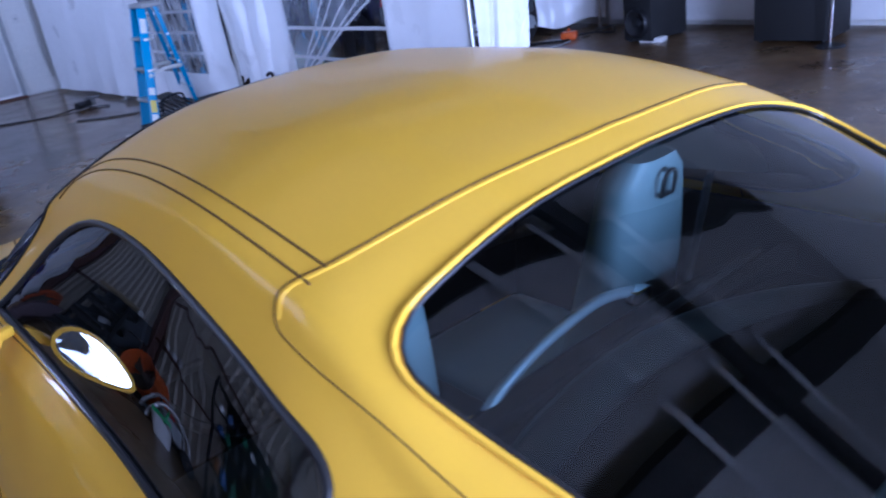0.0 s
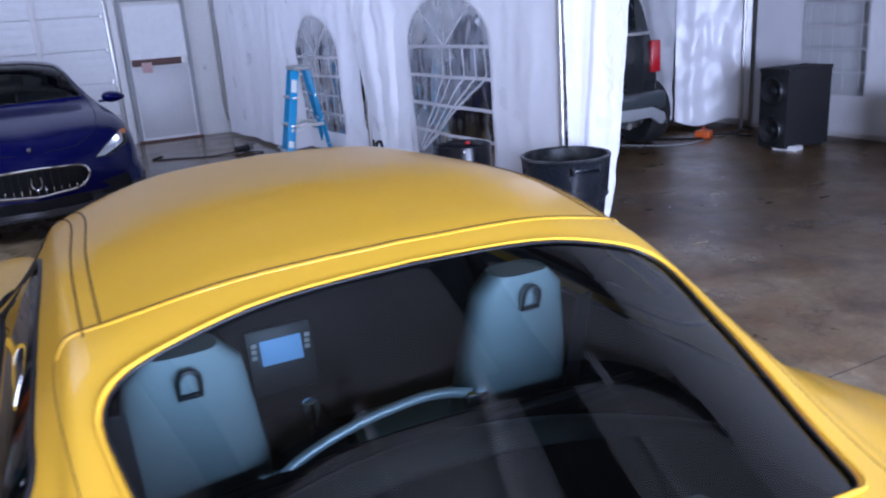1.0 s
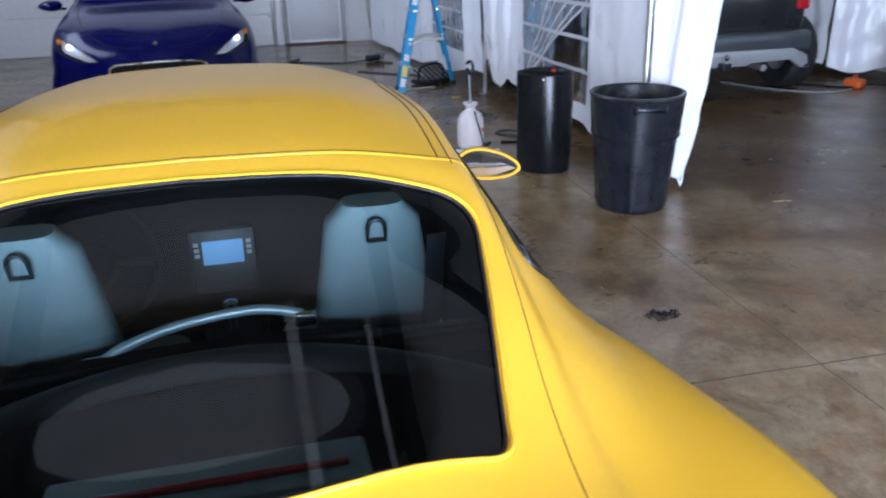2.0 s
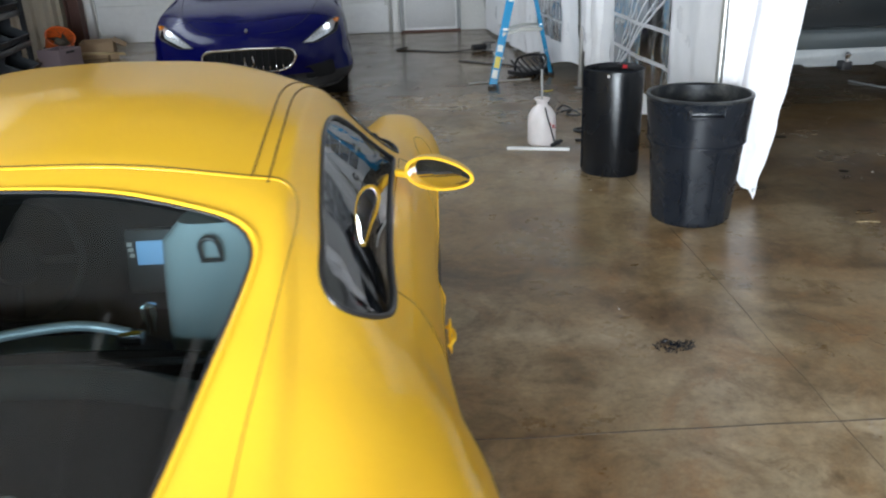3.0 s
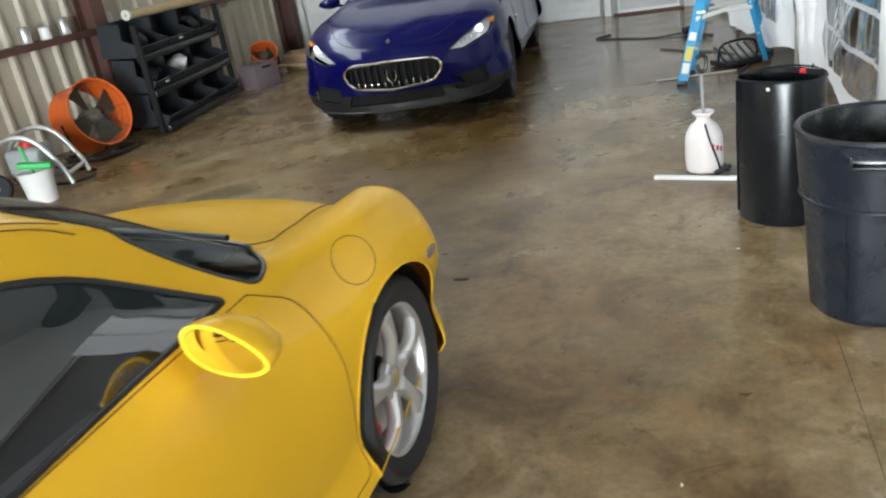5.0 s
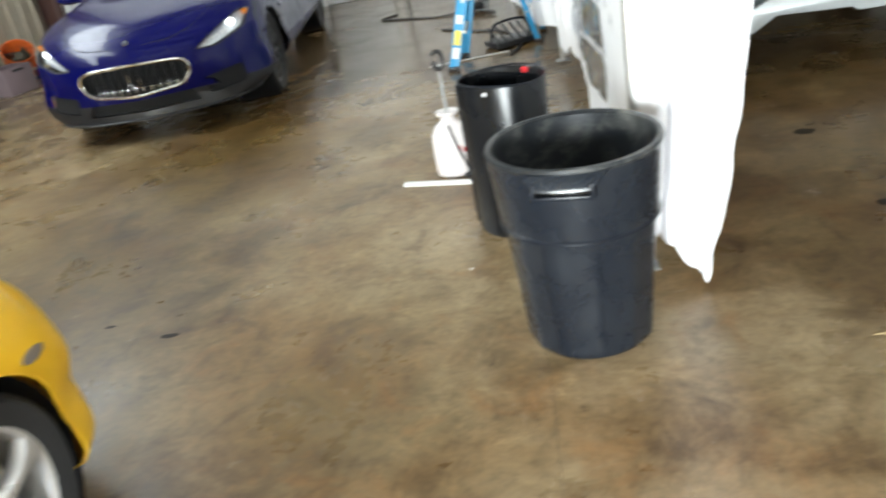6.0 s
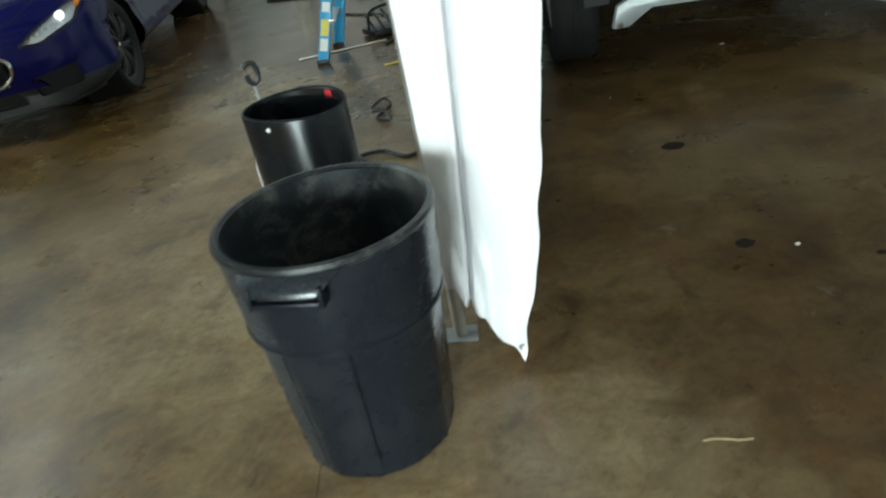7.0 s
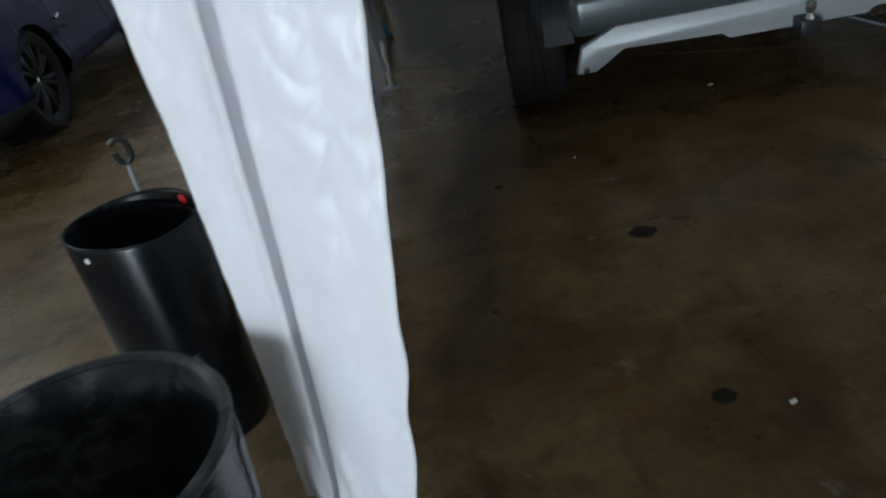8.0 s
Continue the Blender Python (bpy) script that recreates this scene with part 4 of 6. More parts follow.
    part("wheel_pad", lathe([(0, .03), (.06, .025), (.075, 0), (.06, -.03)], 24, m=wm), M_DASH, st)
    for a in (0, 180, 270):
        part("wheel_spoke", rod(wm @ Vector((.06 * math.cos(radians(a)), .06 * math.sin(radians(a)), 0)), wm @ Vector((.17 * math.cos(radians(a)), .17 * math.sin(radians(a)), 0)), .012), M_DASH, st)
    bar = dense([(-.245, -.43, .785), (-.19, -.425, .818), (-.08, -.42, .850), (.05, -.415, .864), (.12, -.415, .860), (.185, -.415, .842)], 8)
    sb = part("cargo_bar", tube(bar, .011, 10), M_BARBLUE, car)
    for x in (-.25, .19):
        part("bar_foot", box(.05, .03, .03, .006, (x, -.425, .785 if x < 0 else .835)), M_CHROME, sb)
    part("cargo_rail", tube(dense([(-.60, -.47, .775), (-.2, -.475, .80), (.2, -.475, .805), (.58, -.46, .79)], 6), .008, 8), M_DASH, car)
    part("padded_roll", tube([(u * .61, -.535 - .17 * u * u, .792 - .075 * u * u) for u in [-1 + k / 14 for k in range(29)]], .048, 14), mat("soft_black_leather", (.026, .028, .026), .5, 0, .1, 120, 4, spec=.3), car)
    lamp = part("brake_light", box(.44, .10, .035, .010, (.02, -1.06, .905)), M_GREY, car)
    part("lens", box(.38, .012, .012, .004, (.02, -1.075, .925)), M_REDLENS, lamp)
    b = bmesh.new()
    rows = []
    for k in range(21):
        u = -1 + k / 10
        rows.append([b.verts.new((u * .60, 1.035 - .10 * u * u + dy, z)) for dy, z in ((-.17, .935), (-.08, .895), (0, .90))])
    for p, q in zip(rows, rows[1:]):
        for k in range(2):
            b.faces.new((p[k], p[k + 1], q[k + 1], q[k]))
    bmesh.ops.recalc_face_normals(b, faces=b.faces)
    part("cowl", solid(b, .008), M_TRIM, car)
    for x0, x1 in ((-.30, .20), (.18, .60)):
        line = on_skin(tree, dense([(x0, .99, 1), ((x0 + x1) / 2, .965, 1), (x1, .90, 1)], 6), (0, 0, -1), .012)
        part("wiper", tube(line, .008, 6), M_TRIM, car)
    return car


coupe()

# ---- blue sedan ----
SY = [-2.48, -2.40, -2.1, -1.6, -1.1, -0.5, 0.0, 0.45, 0.85, 1.15, 1.6, 2.0, 2.25, 2.40, 2.47]
SX = [
    [0] * 15,
    [.30] * 15,
    [.60, .62, .62, .60, .58, .57, .57, .575, .64, .66, .62, .58, .55, .50, .42],
    [.66, .70, .72, .70, .66, .64, .64, .65, .72, .76, .74, .71, .67, .62, .54],
    [.74, .80, .85, .86, .84, .82, .82, .83, .85, .87, .87, .84, .80, .73, .64],
    [.76, .84, .90, .93, .92, .90, .90, .90, .91, .93, .93, .91, .86, .78, .68],
    [.76, .85, .92, .955, .945, .93, .93, .93, .935, .95, .955, .93, .88, .80, .70],
    [.74, .82, .88, .91, .90, .89, .89, .89, .89, .90, .91, .90, .86, .80, .70],
    [0] * 15,
]
SZ = [
    [.55, .85, 1.05, 1.12, 1.28, 1.42, 1.455, 1.42, 1.22, 1.03, .965, .885, .80, .70, .52],
    [.55, .85, 1.05, 1.11, 1.27, 1.405, 1.44, 1.405, 1.21, 1.025, .965, .885, .79, .69, .52],
    [.55, .84, 1.03, 1.08, 1.22, 1.35, 1.385, 1.34, 1.15, 1.01, .95, .875, .78, .68, .52],
    [.55, .82, 1.00, 1.03, 1.13, 1.25, 1.28, 1.24, 1.08, .99, .935, .85, .76, .66, .51],
    [.55, .78, .93, .95, .95, .945, .94, .93, .92, .915, .88, .80, .72, .62, .50],
    [.50, .68, .78, .82, .80, .78, .77, .77, .77, .78, .77, .71, .64, .55, .46],
    [.42, .50, .55, .60, .58, .55, .55, .55, .55, .56, .58, .55, .50, .45, .40],
    [.32, .30, .28, .26, .26, .25, .25, .25, .25, .25, .25, .24, .22, .21, .20],
    [.32, .28, .22, .20, .20, .20, .20, .20, .20, .20, .20, .20, .20, .19, .19],
]


M_SILVER = mat("bright_lamp_bowl", (.82, .83, .85), .25, .35, .05)


def sedan():
    from mathutils.bvhtree import BVHTree
    car = thing("sedan", pose(-.95, 8.05, 0, 0, 0, 180 + 5.4), "deep blue four-door luxury sedan with lit headlights and oval grille", "car")
    bm = loft(SY, SX, SZ, .42, .3, 120, 5)
    tree = BVHTree.FromBMesh(bm)

    def mid(f):
        return f.calc_center_median()

    for s in (1, -1):
        for ya in (1.50, -1.50):
            hole, rim = cut_out(bm, [(ya + .375 * math.cos(a * math.pi / 18), .355 + .375 * math.sin(a * math.pi / 18)) for a in range(36)], (1, 2), lambda f: mid(f).x * s > .6)
            hole.free()
            part("wheel_well", lathe([(.375, 0), (.38, .34), (0, .35)], 36, m=pose(s * .55, ya, .355) @ Matrix.Scale(s, 4, (1, 0, 0)) @ pose(0, 0, 0, 0, -90, 0) @ Matrix.Translation((0, 0, -.36))), M_BLACK, car)
    panes = []
    for poly in ([(.93, .965), (.36, 1.245), (.0, 1.27), (.0, .955)], [(-.05, .955), (-.05, 1.27), (-.5, 1.24), (-1.05, 1.10), (-1.20, 1.0), (-.9, .96)]):
        for s in (1, -1):
            g, rim = cut_out(bm, [tuple(p) for p in rounded(poly, .04, 4)], (1, 2), lambda f: mid(f).x * s > .45 and mid(f).z > .8)
            panes.append(("side_window", g, rim))
    g, rim = cut_out(bm, [tuple(p) for p in rounded([(-.53, .40), (.53, .40), (.67, 1.0), (0, 1.09), (-.67, 1.0)], [.06, .06, .05, .4, .05], 5)], (0, 1), lambda f: mid(f).z > .85)
    panes.append(("windshield", g, rim))
    g, rim = cut_out(bm, [tuple(p) for p in rounded([(-.52, -.75), (.52, -.75), (.58, -1.55), (-.58, -1.55)], .08, 4)], (0, 1), lambda f: mid(f).z > .85)
    panes.append(("rear_window", g, rim))
    # oval grille opening
    grille = rounded([(-.40, .585), (0, .602), (.40, .585), (.445, .50), (.36, .39), (0, .365), (-.36, .39), (-.445, .50)], .1, 5)
    g, grim = cut_out(bm, [tuple(p) for p in grille], (0, 2), lambda f: mid(f).y > 1.9)
    for v in g.verts:
        v.co.y -= .07
    gr = part("grille", g, M_BLACK, car)
    part("grille_surround", tube(grim, .013, 8, closed=True), M_CHROME, gr)
    for k in range(-6, 7):
        x = k * .062
        h = .098 - .05 * (abs(x) / .42) ** 3
        yf = max(p.y for p in grim) - .45 * x * x - .03
        part("grille_bar", box(.012, .03, 2 * h, .004, (x, yf, .482)), M_BLACK, gr)
        part("bar_glint", box(.006, .006, .045, .001, (x, yf + .017, .41)), M_CHROME, gr)
    em = box(.012, .012, .10, .003, (0, 2.44, .475))
    for s in (-1, 1):
        tube(dense([(s * .008, 2.44, .425), (s * .04, 2.44, .46), (s * .035, 2.44, .53)], 4), .007, 6, bm=em)
    part("emblem", em, M_CHROME, gr)
    part("bonnet_badge", lathe([(0, .008), (.016, .006), (.018, 0)], 20, m=pose(0, 2.37, .755, -40) @ Matrix.Diagonal((1, 1.5, 1, 1))), M_CHROME, car)
    for s in (1, -1):
        poly = [(s * x, z) for x, z in ((.50, .615), (.64, .610), (.84, .69), (.872, .80), (.80, .80), (.62, .70))]
        g, rim = cut_out(bm, [tuple(p) for p in rounded(poly, .02, 3)], (0, 2), lambda f: mid(f).y > 1.55 and mid(f).x * s > .3)
        bk = g.copy()
        for v in bk.verts:
            v.co += Vector((-s * .03, -.05, 0))
        lens = part("headlight", g, M_LENS, car)
        lens.visible_shadow = False
        part("reflector", bk, M_SILVER, lens)
        part("lens_seal", tube(rim, .006, 6, closed=True), M_TRIM, lens)
        hit = tree.ray_cast(Vector((s * .76, 3, .735)), Vector((0, -1, 0)), 3)[0]
        bulb = bmesh.new()
        bmesh.ops.create_uvsphere(bulb, u_segments=16, v_segments=10, radius=.030)
        bmesh.ops.translate(bulb, vec=hit + Vector((-s * .015, -.045, 0)), verts=bulb.verts)
        part("projector", bulb, M_LED, lens)
        h2 = tree.ray_cast(Vector((s * .845, 3, .775)), Vector((0, -1, 0)), 3)[0]
        part("amber_marker", box(.03, .08, .045, .008, m=pose(h2.x - s * .012, h2.y - .055, h2.z, 0, 0, -s * 35)), M_AMBER, lens)
        for k in range(6):
            q = k / 5
            hh = tree.ray_cast(Vector((s * (.55 + .17 * q), 3, .645 + .05 * q)), Vector((0, -1, 0)), 3)[0]
            part("led", box(.016, .014, .022, .003, tuple(hh + Vector((0, -.03, 0)))), M_WHITE, lens)
        # lower intakes and lip
        g2, rim2 = cut_out(bm, [tuple(p) for p in rounded([(s * .50, .40), (s * .78, .44), (s * .80, .30), (s * .52, .27)], .03, 3)], (0, 2), lambda f: mid(f).y > 1.6 and mid(f).x * s > .3)
        for v in g2.verts:
            v.co.y -= .03
        part("side_intake", g2, M_BLACK, car)
        car_mirror(car, s, pose(s * 1.0, .80, 1.02, 0, 0, 0), M_BLUE, 1.0)
        for ya in (1.50, -1.50):
            wheel(car, s * .80, ya, s, .35, .24, .265, 7, M_TRIM, False)
        bar = on_skin(tree, [(s * 1.3, .35 - .01 * k, .80) for k in range(20)], (-s, 0, 0), .012)
        part("door_handle", tube(bar, .011, 6), M_BLUE, car)
        for line in ([(.0, .95), (.0, .6), (.02, .3)], [(1.02, .93), (1.06, .7), (1.02, .32)], [(-1.02, .95), (-1.05, .7), (-.95, .35)]):
            part("panel_gap", tube(on_skin(tree, dense([(s * 1.3, y, z) for y, z in line], 8), (-s, 0, 0)), .003, 6), M_BLACK, car)
        part("side_vent", tube(on_skin(tree, [(s * 1.3, 1.0 - .03 * k, .66 + .004 * k) for k in range(4)], (-s, 0, 0), .006), .012, 6), M_CHROME, car)
        part("bonnet_gap", tube(on_skin(tree, dense([(s * .70, 1.05, 1), (s * .68, 1.5, 1), (s * .60, 2.0, 1), (s * .40, 2.28, 1), (s * .12, 2.37, 1)], 6), (0, 0, -1)), .003, 6), M_BLACK, car)
    g2, rim2 = cut_out(bm, [tuple(p) for p in rounded([(-.40, .335), (.40, .335), (.44, .245), (-.44, .245)], .02, 3)], (0, 2), lambda f: mid(f).y > 1.8)
    for v in g2.verts:
        v.co.y -= .04
    part("lower_intake", g2, M_BLACK, car)
    g3, rim3 = cut_out(bm, [(-1.0, .335), (1.0, .335), (1.0, .05), (-1.0, .05)], (0, 2), lambda f: mid(f).y > 1.86)
    part("front_apron", g3, M_TRIM, car)
    part("front_lip", tube(dense([(-.84, 1.98, .20), (-.72, 2.25, .195), (-.4, 2.42, .19), (0, 2.47, .19), (.4, 2.42, .19), (.72, 2.25, .195), (.84, 1.98, .20)], 6), .018, 8, flat=.6), M_TRIM, car)
    part("body", bm, M_BLUE, car)
    for name, g, rim in panes:
        g.normal_update()
        for v in g.verts:
            v.co -= v.normal * .004
        w = part(name, g, M_GLASS, car)
        w.visible_shadow = False
        part("seal", tube(rim, .009, 6, closed=True), M_TRIM, w)
    part("cabin_floor", box(1.5, 3.0, .03, .01, (0, -.3, .34)), M_CARPET, car)
    part("dashboard", box(1.4, .50, .25, .08, (0, .78, .85), 3), M_DASH, car)
    for x in (-.37, .37):
        part("front_seat", box(.48, .16, .66, .06, m=pose(x, -.15, .80, -14)), M_DASH, car)
        part("headrest", box(.26, .10, .18, .04, m=pose(x, -.27, 1.20, -14)), M_DASH, car)
    part("rear_bench", box(1.3, .2, .66, .06, m=pose(0, -1.05, .80, -18)), M_DASH, car)
    st = tube([pose(.37, .42, .92, 66) @ Vector((.18 * math.cos(a), .18 * math.sin(a), 0)) for a in [2 * math.pi * k / 32 for k in range(32)]], .014, 8, closed=True)
    part("steering_wheel", st, M_DASH, car)
    part("inner_mirror", box(.20, .03, .06, .015, (0, .42, 1.30)), M_DASH, car)
    return car


sedan()

# ---- tent ----




def haze_mat(name, tint, veil):
    """Clear vinyl gone milky: part see-through, part pale and dull."""
    m = glass_mat(name, tint, 1.3, 0.08)
    n, l = m.node_tree.nodes, m.node_tree.links
    out = n["Material Output"].inputs["Surface"]
    df, mx, nz, mr = n.new("ShaderNodeBsdfDiffuse"), n.new("ShaderNodeMixShader"), n.new("ShaderNodeTexNoise"), n.new("ShaderNodeMapRange")
    df.inputs["Color"].default_value = (*veil, 1)
    nz.inputs["Scale"].default_value, nz.inputs["Detail"].default_value = 3.5, 6
    mr.inputs[1].default_value, mr.inputs[2].default_value, mr.inputs[3].default_value, mr.inputs[4].default_value = 0.35, 0.65, 0.15, 0.6
    l.new(nz.outputs["Fac"], mr.inputs[0])
    l.new(mr.outputs[0], mx.inputs[0])
    l.new(out.links[0].from_socket, mx.inputs[1])
    l.new(df.outputs[0], mx.inputs[2])
    l.new(mx.outputs[0], out)
    return m


M_HAZE = haze_mat("milky_vinyl", (0.62, 0.66, 0.70), (0.42, 0.45, 0.49))


def cloth(name, p0, p1, z0, z1, owner, window=None, fold=.03, lift=None, seed=1, sway=0.0, waves=9.0, material=M_TENT, slack=None):
    """A hanging cloth panel from p0 to p1 with folds, and a clear arched window with tape bars where window = (u0, u1, sill, spring, top); with slack = (u, z) the panes hang askew and milky beyond that point."""
    a, b = Vector(p0), Vector(p1)
    length = (b - a).length
    rng = random.Random(seed)
    ph = [rng.random() * 6.28 for _ in range(4)]
    nu, nv = max(16, int(length / .03)), 72

    def place(u, z):
        w = (z1 - z) / (z1 - z0)
        bend = u + .10 * math.sin(1.7 * z + ph[1]) + .22 * noise.noise(Vector((u * .9, seed * 3.1, z * .7)))
        d = fold * (.35 + .65 * w) * (math.sin(waves * bend + ph[0]) * .40 + math.sin(waves * 2.3 * bend + ph[1] + 1.2 * w) * .14 + math.sin(waves * .43 * bend + ph[2]) * .5)
        d += fold * (.65 * noise.noise(Vector((u * 2.6, seed * 1.7, z * 1.1))) - .40 * abs(noise.noise(Vector((u * 5.5 + z, seed * 2.3, z * 3.5 - u)))))
        d += fold * .10 * math.sin(14 * z + 5 * u + ph[3]) * w
        return Vector((u, d + sway * w * w, z))

    bm = bmesh.new()
    grid = []
    for i in range(nu + 1):
        u = length * i / nu
        low = z0 + (lift(u / length) if lift else 0)
        grid.append([bm.verts.new(place(u, low + (z1 - low) * k / nv)) for k in range(nv + 1)])
    for p, q in zip(grid, grid[1:]):
        for k in range(nv):
            bm.faces.new((p[k], q[k], q[k + 1], p[k + 1]))
    d = (b - a).normalized()
    m = Matrix(((d.x, -d.y, 0, a.x), (d.y, d.x, 0, a.y), (0, 0, 1, 0), (0, 0, 0, 1)))
    if window:
        u0, u1, sill, spring, top = window
        c = (u0 + u1) / 2
        outline = [(u0, sill), (u1, sill)] + [(c + (u1 - c) * math.cos(t), spring + (top - spring) * math.sin(t)) for t in [math.pi * k / 16 for k in range(17)]]
        outline = [q for i, q in enumerate(outline) if i == 0 or (Vector(q) - Vector(outline[i - 1])).length > 1e-4]
        g, rim = cut_out(bm, outline, (0, 2), lambda f: True)
        for f in g.faces:
            q = f.calc_center_median()
            f.material_index = 1 if slack and q.x > slack[0] + 1.85 * (slack[1] - q.z) else 0
        bmesh.ops.transform(g, matrix=m, verts=g.verts)
        pane = part("window_pane", g, (M_VINYL, M_HAZE), owner)
        pane.visible_shadow = False

        def strip(pts, w):
            s = bmesh.new()
            rows = []
            for i, (u, z) in enumerate(pts):
                (ua, za), (ub, zb) = pts[max(i - 1, 0)], pts[min(i + 1, len(pts) - 1)]
                n = Vector((-(zb - za), ub - ua))
                n = n.normalized() * w / 2
                rows.append([s.verts.new(m @ (place(u + n.x, z + n.y) + Vector((0, o, 0)))) for o in (.004,)] + [s.verts.new(m @ (place(u - n.x, z - n.y) + Vector((0, .004, 0))))])
            for p, q in zip(rows, rows[1:]):
                s.faces.new((p[0], p[1], q[1], q[0]))
            bmesh.ops.solidify(s, geom=s.faces[:], thickness=.003)
            return s

        def edge(z):
            return u1 - c if z <= spring else (u1 - c) * math.sqrt(max(0, 1 - ((z - spring) / (top - spring)) ** 2))

        for k in range(4):
            zz = sill + (spring - sill) * (k + 1) / 4
            e = edge(zz)
            part("window_bar", strip([(c - e + 2 * e * i / 16, zz) for i in range(17)], .028), M_TENT, pane)
        for k in range(5):
            # slack upright tapes: plumb at the top, dragged aside further down
            u = u0 + .05 + .17 * k + .05 * rng.random()
            drop = sill + .04 + .10 * rng.random()
            pts = []
            for i in range(19):
                z = spring - (spring - drop) * i / 18
                s = max(0, slack[1] + .02 - z) if slack else 0
                pts.append((min(u1 - .03, u + s * (1.75 - .22 * k) + .02 * math.sin(9 * s + k)), z))
            part("window_bar", strip(pts, .017), M_TENT, pane)
        for t in (50, 90, 130):
            part("window_bar", strip([(c + (u1 - c) * math.cos(radians(t)) * i / 8, spring + (top - spring) * math.sin(radians(t)) * i / 8) for i in range(9)], .018), M_TENT, pane)
        ring = [(c + (u1 - c) * math.cos(t), spring + (top - spring) * math.sin(t)) for t in [math.pi * k / 24 for k in range(25)]]
        part("window_hem", strip([(u1, sill + (spring - sill) * i / 8) for i in range(8)] + ring + [(u0, spring - (spring - sill) * i / 8) for i in range(1, 9)], .03), M_TENT, pane)
    bmesh.ops.transform(bm, matrix=m, verts=bm.verts)
    return part(name, bm, material, owner)


def post(owner, x, y, h=2.25):
    """A tent post with a foot plate."""
    p = part("post", tube([(x, y, .01), (x, y, h)], .022, 12), M_ALU, owner)
    part("foot_plate", box(.11, .085, .008, .002, (x, y, .004)), M_GREY, p)
    return p


def tent():
    t = thing("tent", pose(0, 0, 0), "white vinyl tent wall with clear arched windows on metal posts", "tent")
    pts = [(2.60, 2.70), (2.52, 6.17), (2.22, 8.92), (2.02, 11.0)]
    for x, y in pts[:3]:
        post(t, x, y)
    post(t, 7.05, 5.30)
    for a, b in ((pts[0], pts[1]), (pts[1], pts[2]), (pts[2], pts[3])):
        part("eave_rail", rod((a[0], a[1], 2.24), (b[0], b[1], 2.24), .02), M_ALU, t)
    part("eave_rail", rod((2.6, 2.70, 2.24), (7.05, 2.70, 2.24), .02), M_ALU, t)
    # sides of the first window are hung cloth; the far end is gathered and lifted
    cloth("wall_cloth", pts[0], pts[1], .06, 2.24, t, (.92, 2.36, .35, 1.35, 1.78), .024, lambda u: .12 + .22 * max(0, (u - .55) / .45) + .03 * math.sin(u * 23), 3, -.02, slack=(1.0, 1.09))
    cloth("wall_cloth", (2.44, 6.19), (2.14, 8.90), .05, 2.24, t, (.42, 1.66, .40, 1.24, 1.70), .05, lambda u: .15 * (1 - u) + .03 * math.sin(u * 14), 5, -.05, slack=(-9, 0))
    cloth("wall_cloth", pts[2], pts[3], .05, 2.24, t, None, .03, None, 8)
    cloth("gathered_cloth", (2.50, 5.15), (2.40, 6.12), .16, 2.24, t, None, .075, lambda u: .10 * math.sin(u * 9) + .1, 12, -.10, 17)
    # unseen cloth top, added to keep light off the bay floor
    roof = cloth('bay_shade_cloth', (0, 0), (8.4, 0), 0, 4.6, t, None, .02, None, 31)
    roof.matrix_world = Matrix(((0, 0, 1, 2.55), (1, 0, 0, 2.66), (0, 1, 0, 2.27), (0, 0, 0, 1)))
    return t


tent()


M_FLAP = mat("glossy_white_vinyl", (0.80, 0.79, 0.815), 0.42, 0, 0.03, 16, 2.5, bump=0.35, spec=0.5)


